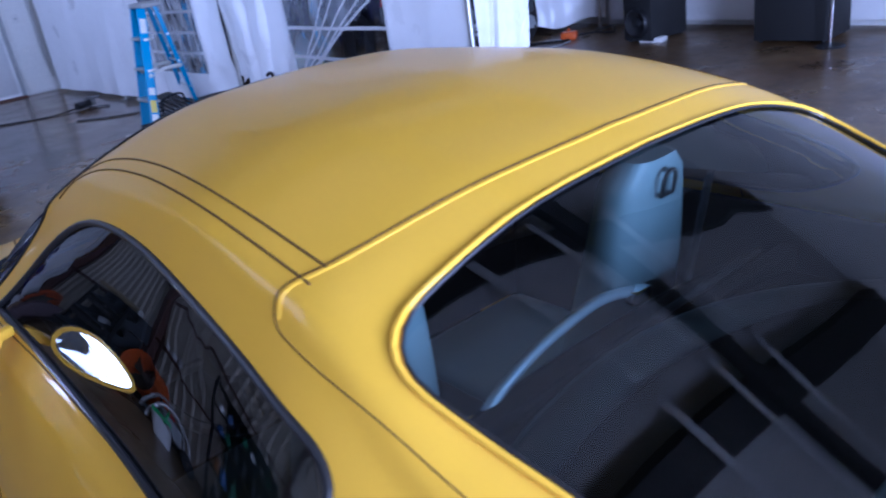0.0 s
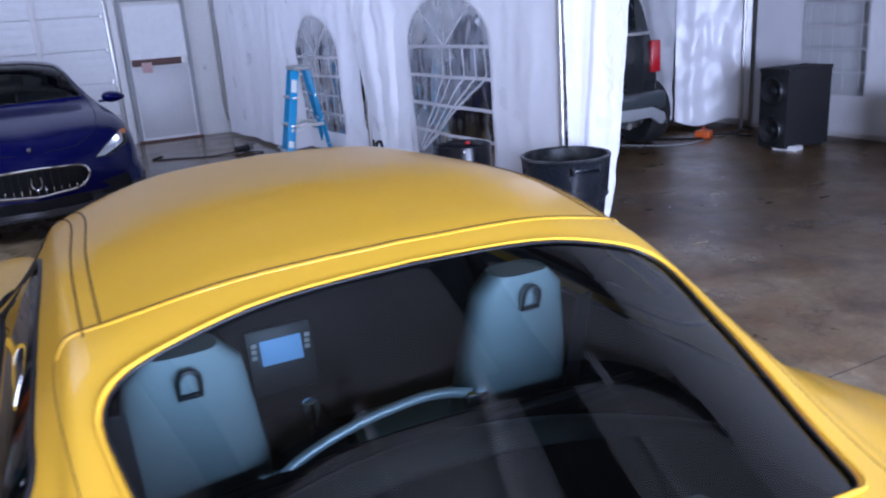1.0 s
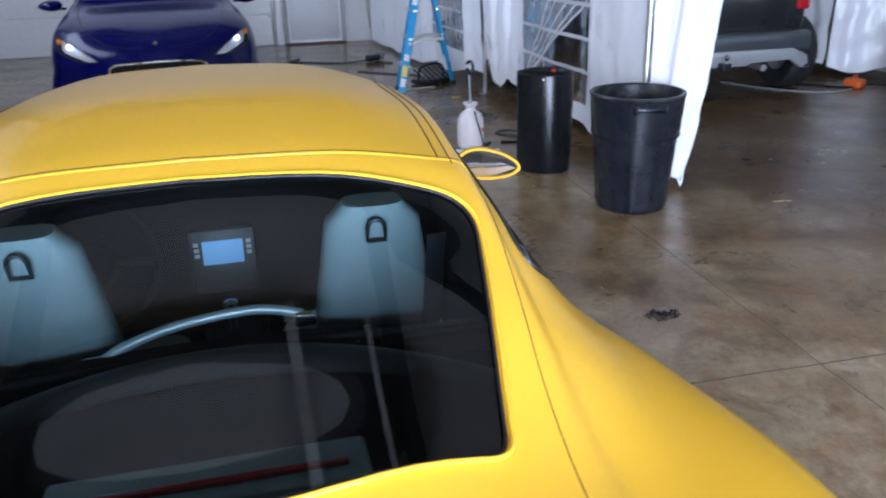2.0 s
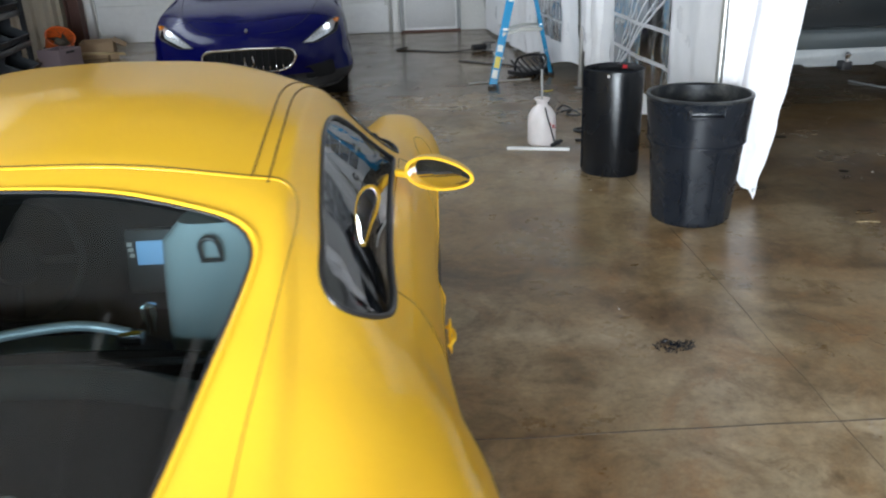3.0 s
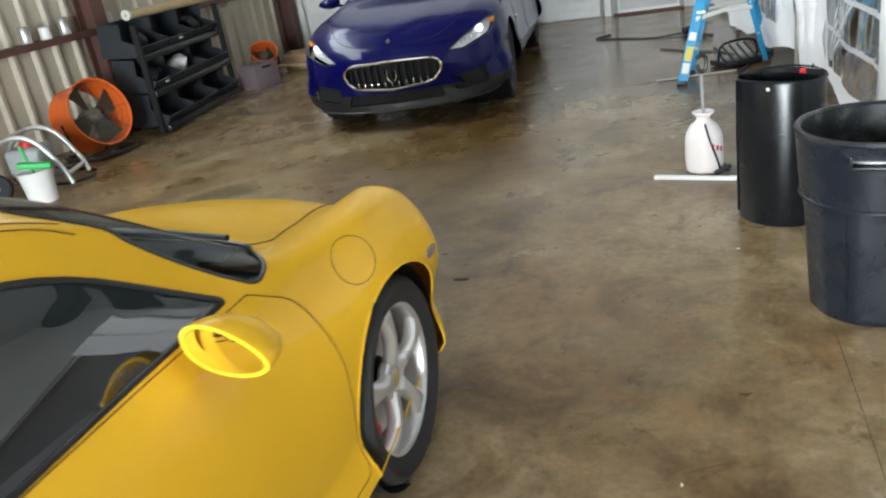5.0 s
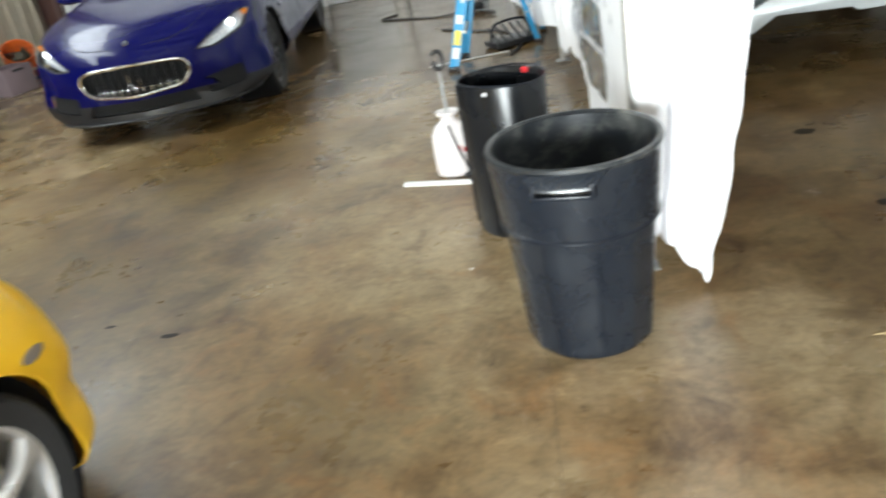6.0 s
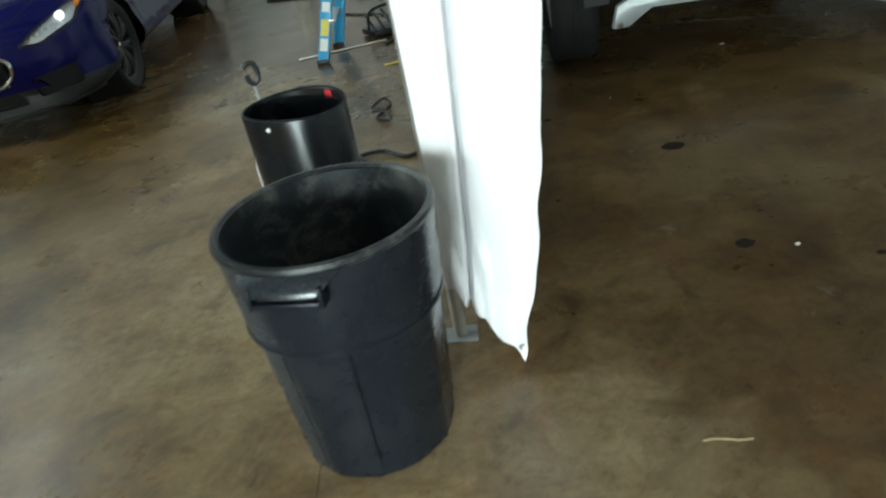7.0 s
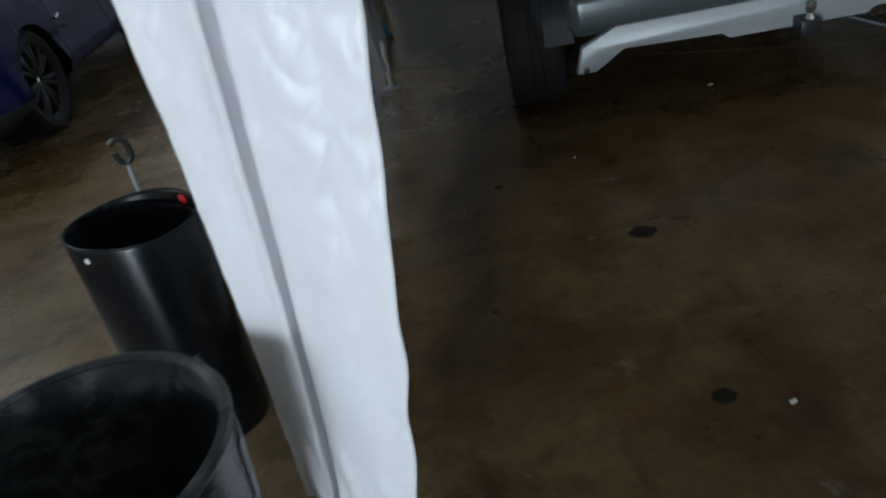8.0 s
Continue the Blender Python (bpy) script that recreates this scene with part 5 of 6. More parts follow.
def door_flap():
    t = thing("tent_door_flap", pose(0, 0, 0), "white vinyl tent door flap hanging from the corner post", "tent flap")

    def right(z):
        return float(np.interp(z, [.03, .24, .38, .6, 1.06, 1.27, 2.2], [2.79, 2.845, 2.874, 2.906, 2.962, 2.986, 3.06]))

    def seam(z):
        return .28 + .10 * (z - .46)

    def crease(x, z, k, seed):
        """A sharp-ridged crumple between -1 and 0."""
        return -abs(noise.noise(Vector((x * k, seed, z * k * .55)))) * 2

    def at(u, z):
        left = 2.585 + .010 * math.sin(2.1 * z)
        x = left + u * (right(z) - left) + (.0040 * math.sin(19 * z + 1) + .0035 * math.sin(31 * z)) * u * u * max(.25, 1.3 - z)
        y = 2.625 - .125 * u + .012 * math.sin(u * 6 + .8 * z) + .002 * math.sin(u * 23 + 2.2 * z)
        d = u - seam(z)
        y += .045 * math.exp(-((d - .030) / .026) ** 2) - .010 * math.exp(-((d + .03) / .035) ** 2)
        crush = max(0, 1 - z / .50) * max(0, 1 - abs(u - .26) * 3.0)
        y += crush * (.022 * math.sin(34 * z + 11 * u) + .026 * math.sin(37 * u + 19 * z))
        y += .006 * noise.noise(Vector((x * 7, 3.0, z * 3.2)))
        y += .006 * crease(x, z, 7, 7.7) + .004 * crease(x + .3 * z, z, 16, 1.3) + .0022 * crease(x - .5 * z, z, 38, 4.1)
        return Vector((x, y, z))

    bm = bmesh.new()
    nu, nv = 84, 300
    grid = []
    for i in range(nu + 1):
        u = i / nu
        low = .235 - .205 * u + .010 * math.sin(u * 17)
        grid.append([bm.verts.new(at(u, low + (2.22 - low) * k / nv)) for k in range(nv + 1)])
    for p, q in zip(grid, grid[1:]):
        for k in range(nv):
            bm.faces.new((p[k], q[k], q[k + 1], p[k + 1]))
    part("flap_cloth", solid(bm, .0015), M_FLAP, t)
    part("hem", tube([at(.99, .04 + .015 * i) for i in range(144)], .004, 6), M_FLAP, t)
    part("zip_strip", tube([at(seam(z) - .01, z) - Vector((0, .005, 0)) for z in [.20 + .02 * i for i in range(100)]], .006, 8, flat=.5), M_FLAP, t)
    part("eyelet", lathe([(.005, 0), (.011, .003), (.014, 0)], 16, m=Matrix.Translation(at(.95, .075) - Vector((0, .002, 0))) @ pose(0, 0, 0, 90)), M_ALU, t)
    return t


door_flap()


def tent_east():
    t = thing("tent_side_wall", pose(0, 0, 0), "white vinyl tent side wall hanging in folds along the far side", "tent")
    cloth("wall_cloth", (7.12, 5.25), (6.45, 5.80), .10, 2.4, t, None, .05, lambda u: .04 * math.sin(7 * u), 21, 0, 11)
    cloth("wall_cloth", (6.45, 5.82), (6.20, 6.9), .12, 2.4, t, None, .06, lambda u: .03 + .1 * u, 22, 0, 12)
    cloth("wall_cloth", (7.17, -1.2), (7.15, 5.2), .08, 2.4, t, (4.95, 5.75, .48, 1.45, 1.95), .018, None, 23, 0, 5)
    return t


tent_east()

# ---- pickup in the tent ----


def pickup():
    t = thing("suv", pose(4.53, 5.05, 0), "dark grey off-road vehicle with silver rear bumper parked under the tent", "car")
    # section from the rear: tumblehome sides, swept along its length
    bm = bmesh.new()
    prof = [(.86, .48), (.97, .56), (1.0, .75), (.985, 1.0), (.95, 1.10), (.83, 1.55), (.74, 1.72), (.4, 1.77), (0, 1.78)]
    stations = [(0, .97), (.05, 1.0), (.5, 1.0), (2.5, 1.0), (4.2, 1.0), (4.5, .96)]
    rows = []
    for y, k in stations:
        half = [(x * k, z) for x, z in prof]
        ring = [(-x, z) for x, z in half] + [(x, z) for x, z in half[-2::-1]]
        lean = lambda z: .0 if z < 1.1 else .10 * (z - 1.1)
        rows.append([bm.verts.new((x, y + (lean(z) if y < 1 else 0), z)) for x, z in ring])
    for p, q in zip(rows, rows[1:]):
        for i in range(len(p) - 1):
            bm.faces.new((p[i], p[i + 1], q[i + 1], q[i]))
        bm.faces.new((p[-1], p[0], q[0], q[-1]))
    bm.faces.new(rows[0])
    bm.faces.new(rows[-1][::-1])
    bmesh.ops.recalc_face_normals(bm, faces=bm.faces)
    bmesh.ops.bevel(bm, geom=[e for e in bm.edges if e.calc_face_angle(0) > .5], offset=.03, segments=3, profile=.5, affect="EDGES")
    part("body", bm, M_TRUCK, t)
    bp = box(2.0, .20, .20, .05, (0, -.04, .56), 3)
    part("bumper", bp, M_BUMPER, t)
    # silver valance with cut-away corners
    b = bmesh.new()
    pts = [(-.99, .30), (-.90, .30), (-.77, .385), (-.33, .37), (-.30, .345), (.30, .345), (.33, .37), (.77, .385), (.90, .30), (.99, .30), (.96, .42), (.80, .495), (-.80, .495), (-.96, .42)]
    f = b.faces.new([b.verts.new((x, -.145, z)) for x, z in pts])
    r = bmesh.ops.extrude_face_region(b, geom=[f])
    bmesh.ops.translate(b, vec=(0, .05, 0), verts=[v for v in r["geom"] if isinstance(v, bmesh.types.BMVert)])
    bmesh.ops.recalc_face_normals(b, faces=b.faces)
    bmesh.ops.bevel(b, geom=b.edges[:], offset=.008, segments=2, profile=.5, affect="EDGES")
    part("valance", b, mat("dull_silver_plastic", (.40, .42, .43), .42, .3, .1, 40, 4), t)
    for x in (-.95, .95):
        part("bolt", lathe([(0, .012), (.016, .010), (.018, 0)], 12, m=pose(x, -.147, .32, 90)), M_CHROME, t)
    part("tailgate", box(1.55, .03, .62, .02, (0, -.005, .95)), M_TRUCK, t)
    part("chrome_strip", box(1.70, .025, .035, .008, (0, -.025, 1.27)), M_ALU, t)
    part("rear_window", box(1.35, .02, .34, .02, m=pose(0, .035, 1.48, -6)), M_GLASS, t)
    pl = part("number_plate", box(.31, .012, .16, .006, (.13, -.032, 1.06)), M_WHITE, t)
    for k in range(5):
        part("plate_bar", box(.028, .004, .055, .002, (.03 + .047 * k, -.040, 1.055)), mat("plate_teal", (.05, .25, .22), .5), pl)
    part("plate_bar", box(.20, .004, .018, .002, (.13, -.040, 1.115)), mat("plate_teal_pale", (.10, .40, .38), .5), pl)
    for s in (-1, 1):
        part("tail_lamp", box(.13, .06, .34, .02, (s * .93, -.005, 1.02), 3), M_REDLENS, t)
        wheel(t, s * 1.15, .47, s, .375, .27, .20, 6, M_ALU, False)
        wheel(t, s * 1.0, 3.5, s, .375, .27, .20, 6, M_ALU, False)
        part("fender_flare", lathe([(.40, -.10), (.44, -.06), (.44, .08), (.40, .10)], 24, arc=math.pi, m=pose(s * 1.05, .47, .40, 0, 0, 0) @ pose(0, 0, 0, 90, 0, 90)), M_TRIM, t)
    part("hitch", box(.09, .25, .07, .01, (.02, -.12, .36)), M_TRIM, t)
    part("hitch_ball", lathe([(0, .09), (.025, .07), (.025, .05), (.012, .03), (.02, 0)], 16, m=pose(.02, -.22, .39)), M_CHROME, t)
    part("spare_wheel", lathe([(.10, -.1), (.33, -.11), (.37, -.06), (.37, .06), (.33, .11), (.10, .1)], 40, m=pose(.18, .42, .42)), M_RUBBER, t)
    part("exhaust", tube([(.55, -.05, .30), (.55, .6, .33)], .035, 14), M_ALU, t)
    part("axle", tube([(-1.1, .47, .37), (1.1, .47, .37)], .06, 12), M_TRIM, t)
    return t


pickup()

# ---- bins, sprayer, stick ----


def big_bin():
    t = thing("trash_bin", pose(2.353, 2.318, 0, 0, 0, -11), "large charcoal plastic trash can, open and dusty inside", "trash can")
    H, R0, R1 = .705, .218, .271
    bm = bmesh.new()
    seg = 72
    rows = []

    def rad(z):
        r = R0 + (R1 - R0) * z / H
        return r + (.010 if z > .46 else 0)

    def flat(a, z):
        # the lower body is shaped as shallow flats
        k = math.cos(math.pi / 12) / math.cos(((a + math.pi / 12) % (math.pi / 6)) - math.pi / 12)
        w = .35 + .65 * max(0, min(1, (.45 - z) / .1)) if z < .6 else .35 * max(0, (.70 - z) / .1)
        return 1 + (k - 1) * w * .82

    zs = [0.012, .03, .10, .20, .30, .40, .452, .458, .464, .50, .56, .62, .66, H]
    first = [bm.verts.new((.15 * math.cos(2 * math.pi * i / seg), .15 * math.sin(2 * math.pi * i / seg), .004)) for i in range(seg)]
    edge = [bm.verts.new(((R0 - .014) * math.cos(2 * math.pi * i / seg), (R0 - .014) * math.sin(2 * math.pi * i / seg), 0)) for i in range(seg)]
    rows += [first, edge]
    for z in zs:
        rows.append([bm.verts.new((rad(z) * flat(2 * math.pi * i / seg, z) * math.cos(2 * math.pi * i / seg), rad(z) * flat(2 * math.pi * i / seg, z) * math.sin(2 * math.pi * i / seg), z)) for i in range(seg)])
    rows.append([bm.verts.new(((R1 - .002) * math.cos(2 * math.pi * i / seg), (R1 - .002) * math.sin(2 * math.pi * i / seg), H + .006)) for i in range(seg)])
    for p, q in zip(rows, rows[1:]):
        for i in range(seg):
            bm.faces.new((p[i], p[(i + 1) % seg], q[(i + 1) % seg], q[i]))
    bm.faces.new(rows[0][::-1])
    bmesh.ops.recalc_face_normals(bm, faces=bm.faces)
    part("body", bm, M_BINDUST, t)
    part("lining", lathe([(R1 - .003, H + .005), (R1 - .008, H), (R0 + .034, .56), (R0 + .024, .5), (R0 - .016, .05), (R0 - .04, .02), (0, .018)], 72), M_BININ, t)
    part("ledge", lathe([(rad(.47) - .004, .474), (rad(.47) + .002, .468), (rad(.47) + .0025, .460), (rad(.44) - .004, .455)], 72), M_BIN, t)
    part("rim", lathe([(R1 - .004, H - .012), (R1 + .010, H - .010), (R1 + .014, H), (R1 + .010, H + .010), (R1 - .002, H + .012), (R1 - .010, H + .004), (R1 - .004, H - .012)], 72), M_BINRIM, t)
    for a in (-90, 90):
        b = bmesh.new()
        rows = []
        for z, r, hw in ((.700, R1 + .012, .130), (.688, R1 + .030, .112), (.672, R1 + .044, .092), (.660, R1 + .046, .088)):
            rows.append([b.verts.new((u * hw, -math.sqrt(r * r - (u * hw) ** 2 * .8), z)) for u in (-1, -.75, -.4, 0, .4, .75, 1)])
        for p, q in zip(rows, rows[1:]):
            for k in range(6):
                b.faces.new((p[k], p[k + 1], q[k + 1], q[k]))
        bmesh.ops.recalc_face_normals(b, faces=b.faces)
        bmesh.ops.solidify(b, geom=b.faces[:], thickness=.006)
        h = part("handle", b, M_BINDUST, t)
        h.matrix_local = pose(0, 0, 0, 0, 0, a + 90)
        part("grip_bar", box(.165, .020, .014, .005, (0, -R1 - .034, .640)), M_BIN, h)
        for s in (-1, 1):
            part("handle_web", box(.012, .040, .055, .004, (s * .086, -R1 - .020, .655)), M_BIN, h)
    for a in (-1.95, -1.25, .4, 1.6):
        r0, r1 = rad(.05) * 1.012, rad(.44) * 1.012
        part("mould_line", tube([(r0 * math.cos(a), r0 * math.sin(a), .05), (r1 * math.cos(a), r1 * math.sin(a), .44)], .0018, 6), M_BIN, t)
    b = bmesh.new()
    cols = []
    for k in range(5):
        al = radians(20 + 3 * k)
        cols.append([b.verts.new(((rad(z) + .0025) * math.cos(al), (rad(z) + .0025) * math.sin(al), z + .006 * math.sin(5 * k))) for z in (.50, .54, .58, .62, .655)])
    for p, q in zip(cols, cols[1:]):
        for k in range(4):
            b.faces.new((p[k], q[k], q[k + 1], p[k + 1]))
    part("worn_sticker", solid(b, .001), dust_mat("peeled_sticker", (.10, .11, .12), (.48, .50, .53), .35, 22, .40, .62), t, "pale peeling sticker")
    rng = random.Random(5)
    for k in range(16):
        z, al = .28 + .38 * rng.random(), radians(14 + 22 * rng.random())
        rr = rad(z) + .0005
        part("scuff", box(.0012, .0012 + .0012 * rng.random(), .015 + .04 * rng.random(), .0003, m=pose(rr * math.cos(al), rr * math.sin(al), z, 0, 0, math.degrees(al)) @ pose(0, 0, 0, 30 * rng.random(), 4, 0)), M_GREY, t)
    return t


M_BINDUST = dust_mat("scuffed_charcoal_plastic", (0.0088, 0.0120, 0.0180), (0.016, 0.020, 0.027), 0.27, 5, 0.50, 0.95, 0.03, 0.55)
M_BININ = dust_mat("dust_caked_plastic", (0.014, 0.017, 0.021), (0.12, 0.12, 0.11), 0.36, 9, 0.48, 0.76, 0.3)
M_BINRIM = dust_mat("worn_plastic_rim", (0.012, 0.014, 0.017), (0.11, 0.11, 0.105), 0.35, 9, 0.50, 0.72, 0.15)
big_bin()


def barrel():
    t = thing("trash_barrel", pose(2.116, 3.262, 0, 0, 0, 12), "black rolled plastic barrel with a red tag at its rim", "barrel")
    squash = pose(0, 0, 0, 0, 0, -42) @ Matrix.Diagonal((1.02, .86, 1, 1)) @ pose(0, 0, 0, 0, 0, 42)
    sheet = mat("black_sheet_plastic", (.007, .008, .010), .27, 0, .15, 90, 4, spec=.34)

    def pressed(bm):
        bmesh.ops.transform(bm, matrix=squash, verts=bm.verts)
        return bm

    part("body", pressed(lathe([(.185, .0), (.192, .02), (.197, .690), (.193, .70), (.189, .695), (.184, .03), (0, .02)], 64)), sheet, t)
    part("rim", pressed(tube([(.196 * math.cos(a), .196 * math.sin(a), .70 + .006 * math.sin(2 * a)) for a in [2 * math.pi * k / 64 for k in range(64)]], .0045, 8, closed=True)), M_BIN, t)
    # the inner end of the rolled sheet, springing away from the wall
    b = bmesh.new()
    rows = []
    for k in range(41):
        q = k / 40
        a, r = radians(-10 + 150 * q), .186 - .034 * math.sin(math.pi * min(1, q * 1.15)) ** 2
        rows.append([b.verts.new((r * math.cos(a), r * math.sin(a), z)) for z in (.04, .25, .50, .672 + .018 * q)])
    for p, q in zip(rows, rows[1:]):
        for k in range(3):
            b.faces.new((p[k], q[k], q[k + 1], p[k + 1]))
    part("inner_wrap", pressed(solid(b, .003)), sheet, t)
    part("tag", box(.035, .012, .03, .005, m=pose(.133, .098, .680, 0, 0, -52)), mat("red_tag", (.75, .03, .04), .5), t)
    part("rivet", lathe([(0, .006), (.007, .004), (.009, 0)], 12, m=squash @ pose(-.118, -.157, .672, 90, 0, -37)), M_WHITE, t)
    part("seam", pressed(tube([(-.192, .04, .03), (-.196, .04, .69)], .004, 6)), M_BIN, t)
    return t


barrel()


def sprayer():
    t = thing("pump_sprayer", pose(1.775, 4.03, 0, 0, 0, 20), "white translucent pump sprayer bottle with black wand and handle", "sprayer")
    bm = lathe([(0, 0), (.09, 0), (.103, .012), (.108, .05), (.108, .19), (.102, .235), (.075, .28), (.045, .305), (.040, .315), (.040, .33), (.062, .352), (.060, .360), (.035, .352), (0, .35)], 40)
    part("bottle", bm, mat("milky_plastic", (.74, .70, .68), .38, 0, .06, 30, 6, second=(.80, .72, .72)), t)
    part("pump_rod", tube([(0, 0, .34), (.0, .01, .58)], .009, 10), M_GREY, t)
    part("pump_handle", tube(dense([(-.034, 0, .668), (-.012, 0, .682), (.014, 0, .678), (.026, 0, .645), (.022, 0, .605), (0, .0, .588), (-.020, 0, .604), (-.026, 0, .635)], 5), .012, 8), M_TRIM, t)
    part("wand", tube(dense([(-.03, -.10, .31), (-.01, -.112, .22), (.03, -.112, .10), (.05, -.112, .03)], 6), .006, 8), M_TRIM, t)
    part("hose", tube(dense([(.05, -.112, .03), (.10, -.10, .012), (.13, -.02, .012), (.09, .09, .02), (.02, .115, .10), (-.03, .05, .29)], 8), .007, 8), M_TRIM, t)
    part("trigger", box(.10, .03, .022, .006, m=pose(.06, -.125, .03, 0, -20, 0)), M_TRIM, t)
    for k in range(3):
        part("print_bar", box(.002, .016, .028, .0005, m=pose(.1085 * math.cos(radians(-84 + 16 * k)), .1085 * math.sin(radians(-84 + 16 * k)), .17 - .012 * k, 0, 0, -84 + 16 * k)), M_RED, t)
    return t


sprayer()
st = thing("white_stick", pose(1.72, 3.862, .012, 0, 0, -13), "white flat strip of wood lying on the floor", "stick")
part("strip", box(.475, .034, .022, .004), M_WHITE, st)
part("paper_tag", box(.06, .05, .006, .002, (.20, .045, -.008)), M_LABEL, st)

# ---- step ladder ----


def ladder():
    t = thing("step_ladder", pose(0, 0, 0), "blue fibreglass step ladder standing open with aluminium steps", "ladder")
    f0, b0 = Vector((1.632, 6.374, 0)), Vector((2.36, 6.98, 0))
    side = Vector((.14, .99, 0)).normalized()
    top = (f0 + b0) / 2 + Vector((0, .0, 1.14))

    def rail(a, b, w, d, name, mt):
        dr = (b - a)
        bm = box(w, d, dr.length, .004)
        ax = dr.normalized()
        y = side
        x = y.cross(ax).normalized()
        m = Matrix(((x.x, y.x, ax.x, 0), (x.y, y.y, ax.y, 0), (x.z, y.z, ax.z, 0), (0, 0, 0, 1)))
        bmesh.ops.transform(bm, matrix=Matrix.Translation((a + b) / 2) @ m, verts=bm.verts)
        return part(name, bm, mt, t)

    for s in (0, 1):
        o0, o1 = side * (.46 * s), side * (.30 * s + .06)
        r = rail(f0 + o0, top + o1 + Vector((-.07, 0, 0)), .084, .032, "front_rail", M_LADDER)
        rail(b0 + o0 * .92, top + o1 + Vector((.07, 0, 0)), .045, .026, "rear_rail", M_LADDER)
        part("foot", box(.09, .045, .035, .006, tuple(f0 + o0 + Vector((0, 0, .018)))), M_TRIM, t)
        part("foot", box(.07, .04, .035, .006, tuple(b0 + o0 * .92 + Vector((0, 0, .018)))), M_TRIM, t)
        if s == 0:
            ax = (top + o1 + Vector((-.07, 0, 0)) - f0)
            for q, h, mt, nm in ((.22, .12, M_LABELY, "label"), (.34, .07, M_LABEL, "label"), (.12, .09, M_LABEL, "label"), (.86, .14, M_LABEL, "label")):
                p = f0 + ax * q
                bm = box(.058, .004, h, .001)
                a2 = ax.normalized()
                x2 = side.cross(a2).normalized()
                bmesh.ops.transform(bm, matrix=Matrix.Translation(p - side * .0185) @ Matrix(((x2.x, side.x, a2.x, 0), (x2.y, side.y, a2.y, 0), (x2.z, side.z, a2.z, 0), (0, 0, 0, 1))), verts=bm.verts)
                part(nm, bm, mt, r)
    for k in range(1, 4):
        q = k / 4
        a = f0.lerp(top + Vector((-.07, 0, 0)), q)
        c = (f0 + side * .46).lerp(top + side * .36 + Vector((-.07, 0, 0)), q)
        part("step", box((c - a).length, .08, .025, .005, m=Matrix.Translation((a + c) / 2) @ pose(0, 0, 0, 0, 0, 90)), M_ALU, t)
        a = b0.lerp(top + Vector((.07, 0, 0)), q)
        c = (b0 + side * .42).lerp(top + side * .36 + Vector((.07, 0, 0)), q)
        part("rear_brace", rod(a, c, .010), M_ALU, t)
    part("top_cap", box(.36, .20, .045, .012, m=Matrix.Translation(top + side * .18 + Vector((0, 0, .02))) @ pose(0, 0, 0, 0, 0, 90)), M_GREY, t)
    for s in (0, 1):
        o = side * (.40 * s)
        a = f0.lerp(top + Vector((-.07, 0, 0)), .46) + o
        b = b0.lerp(top + Vector((.07, 0, 0)), .46) + o
        part("spreader", tube([a, (a + b) / 2 + Vector((0, 0, .025)), b], .012, 8, flat=1.6), M_LABEL, t)
    return t


ladder()

# ---- loudspeakers and cases by the far wall ----


def speaker(x, y, rz, w, d, h, name, label, cones):
    t = thing(name, pose(x, y, 0, 0, 0, rz), label, "speaker")
    part("cabinet", box(w, d, h - .02, .012, (0, 0, h / 2 + .01)), mat(name + "_carpet", (.012, .012, .013), .75, 0, .2, 200, 6, bump=.2), t)
    for k in range(cones):
        z = h * (.25 + .48 * k)
        c = part("cone", lathe([(0, .03), (.04, .025), (.05, .0), (.12, .030), (.132, .040), (.145, .026), (.15, 0)], 36, m=pose(-w / 2 - .002, 0, z, 0, -90, 0)), M_TRIM, t)
        part("cone_ring", lathe([(.146, .0), (.152, .010), (.16, .009), (.164, 0)], 36, m=pose(-w / 2 - .002, 0, z, 0, -90, 0)), M_TRIM, c)
    for sx in (-1, 1):
        for sy in (-1, 1):
            part("corner", box(.045, .045, .045, .012, (sx * (w / 2 - .015), sy * (d / 2 - .015), h - .02)), M_TRIM, t)
            part("foot", lathe([(.02, 0), (.02, .02)], 12, m=pose(sx * (w / 2 - .05), sy * (d / 2 - .05), 0)), M_RUBBER, t)
    return t


speaker(6.54, 4.10, -2, .62, .37, .84, "loudspeaker", "tall black loudspeaker with two cones on the floor", 2)
speaker(6.68, 2.52, 5, .56, .70, .60, "equipment_case", "low black carpeted equipment case on the floor", 0)
gb = thing("plastic_bag", pose(6.52, 2.60, .60), "clear crumpled plastic bag on the loudspeaker box", "bag")
b = bmesh.new()
bmesh.ops.create_icosphere(b, subdivisions=3, radius=.10)
for v in b.verts:
    v.co *= 1 + .35 * noise.noise(v.co * 22)
    v.co.z = max(-.02, v.co.z * .8) + .02
part("bag", b, M_VINYL, gb)
ms = thing("mic_stand", pose(6.30, 2.06, 0), "thin chrome stand beside the loudspeaker box", "stand")
part("pole", rod((0, 0, .02), (0, 0, 1.3), .012), M_CHROME, ms)
part("base", lathe([(0, .025), (.12, .015), (.13, 0)], 30), M_TRIM, ms)
pb = thing("paper_box", pose(6.33, 3.98, 0, 0, 0, 12), "flattened white paper carton on the floor", "carton")
part("carton", box(.15, .26, .05, .006, (0, 0, .025)), M_WHITE, pb)
part("print_bar", box(.152, .08, .018, .001, (0, .05, .026)), M_RED, pb)
ob = thing("extension_reel", pose(6.33, 5.18, 0, 0, 0, 30), "orange cord reel box on the floor", "cord reel")
part("case", box(.16, .18, .09, .02, (0, 0, .045), 3), M_ORANGE, ob)
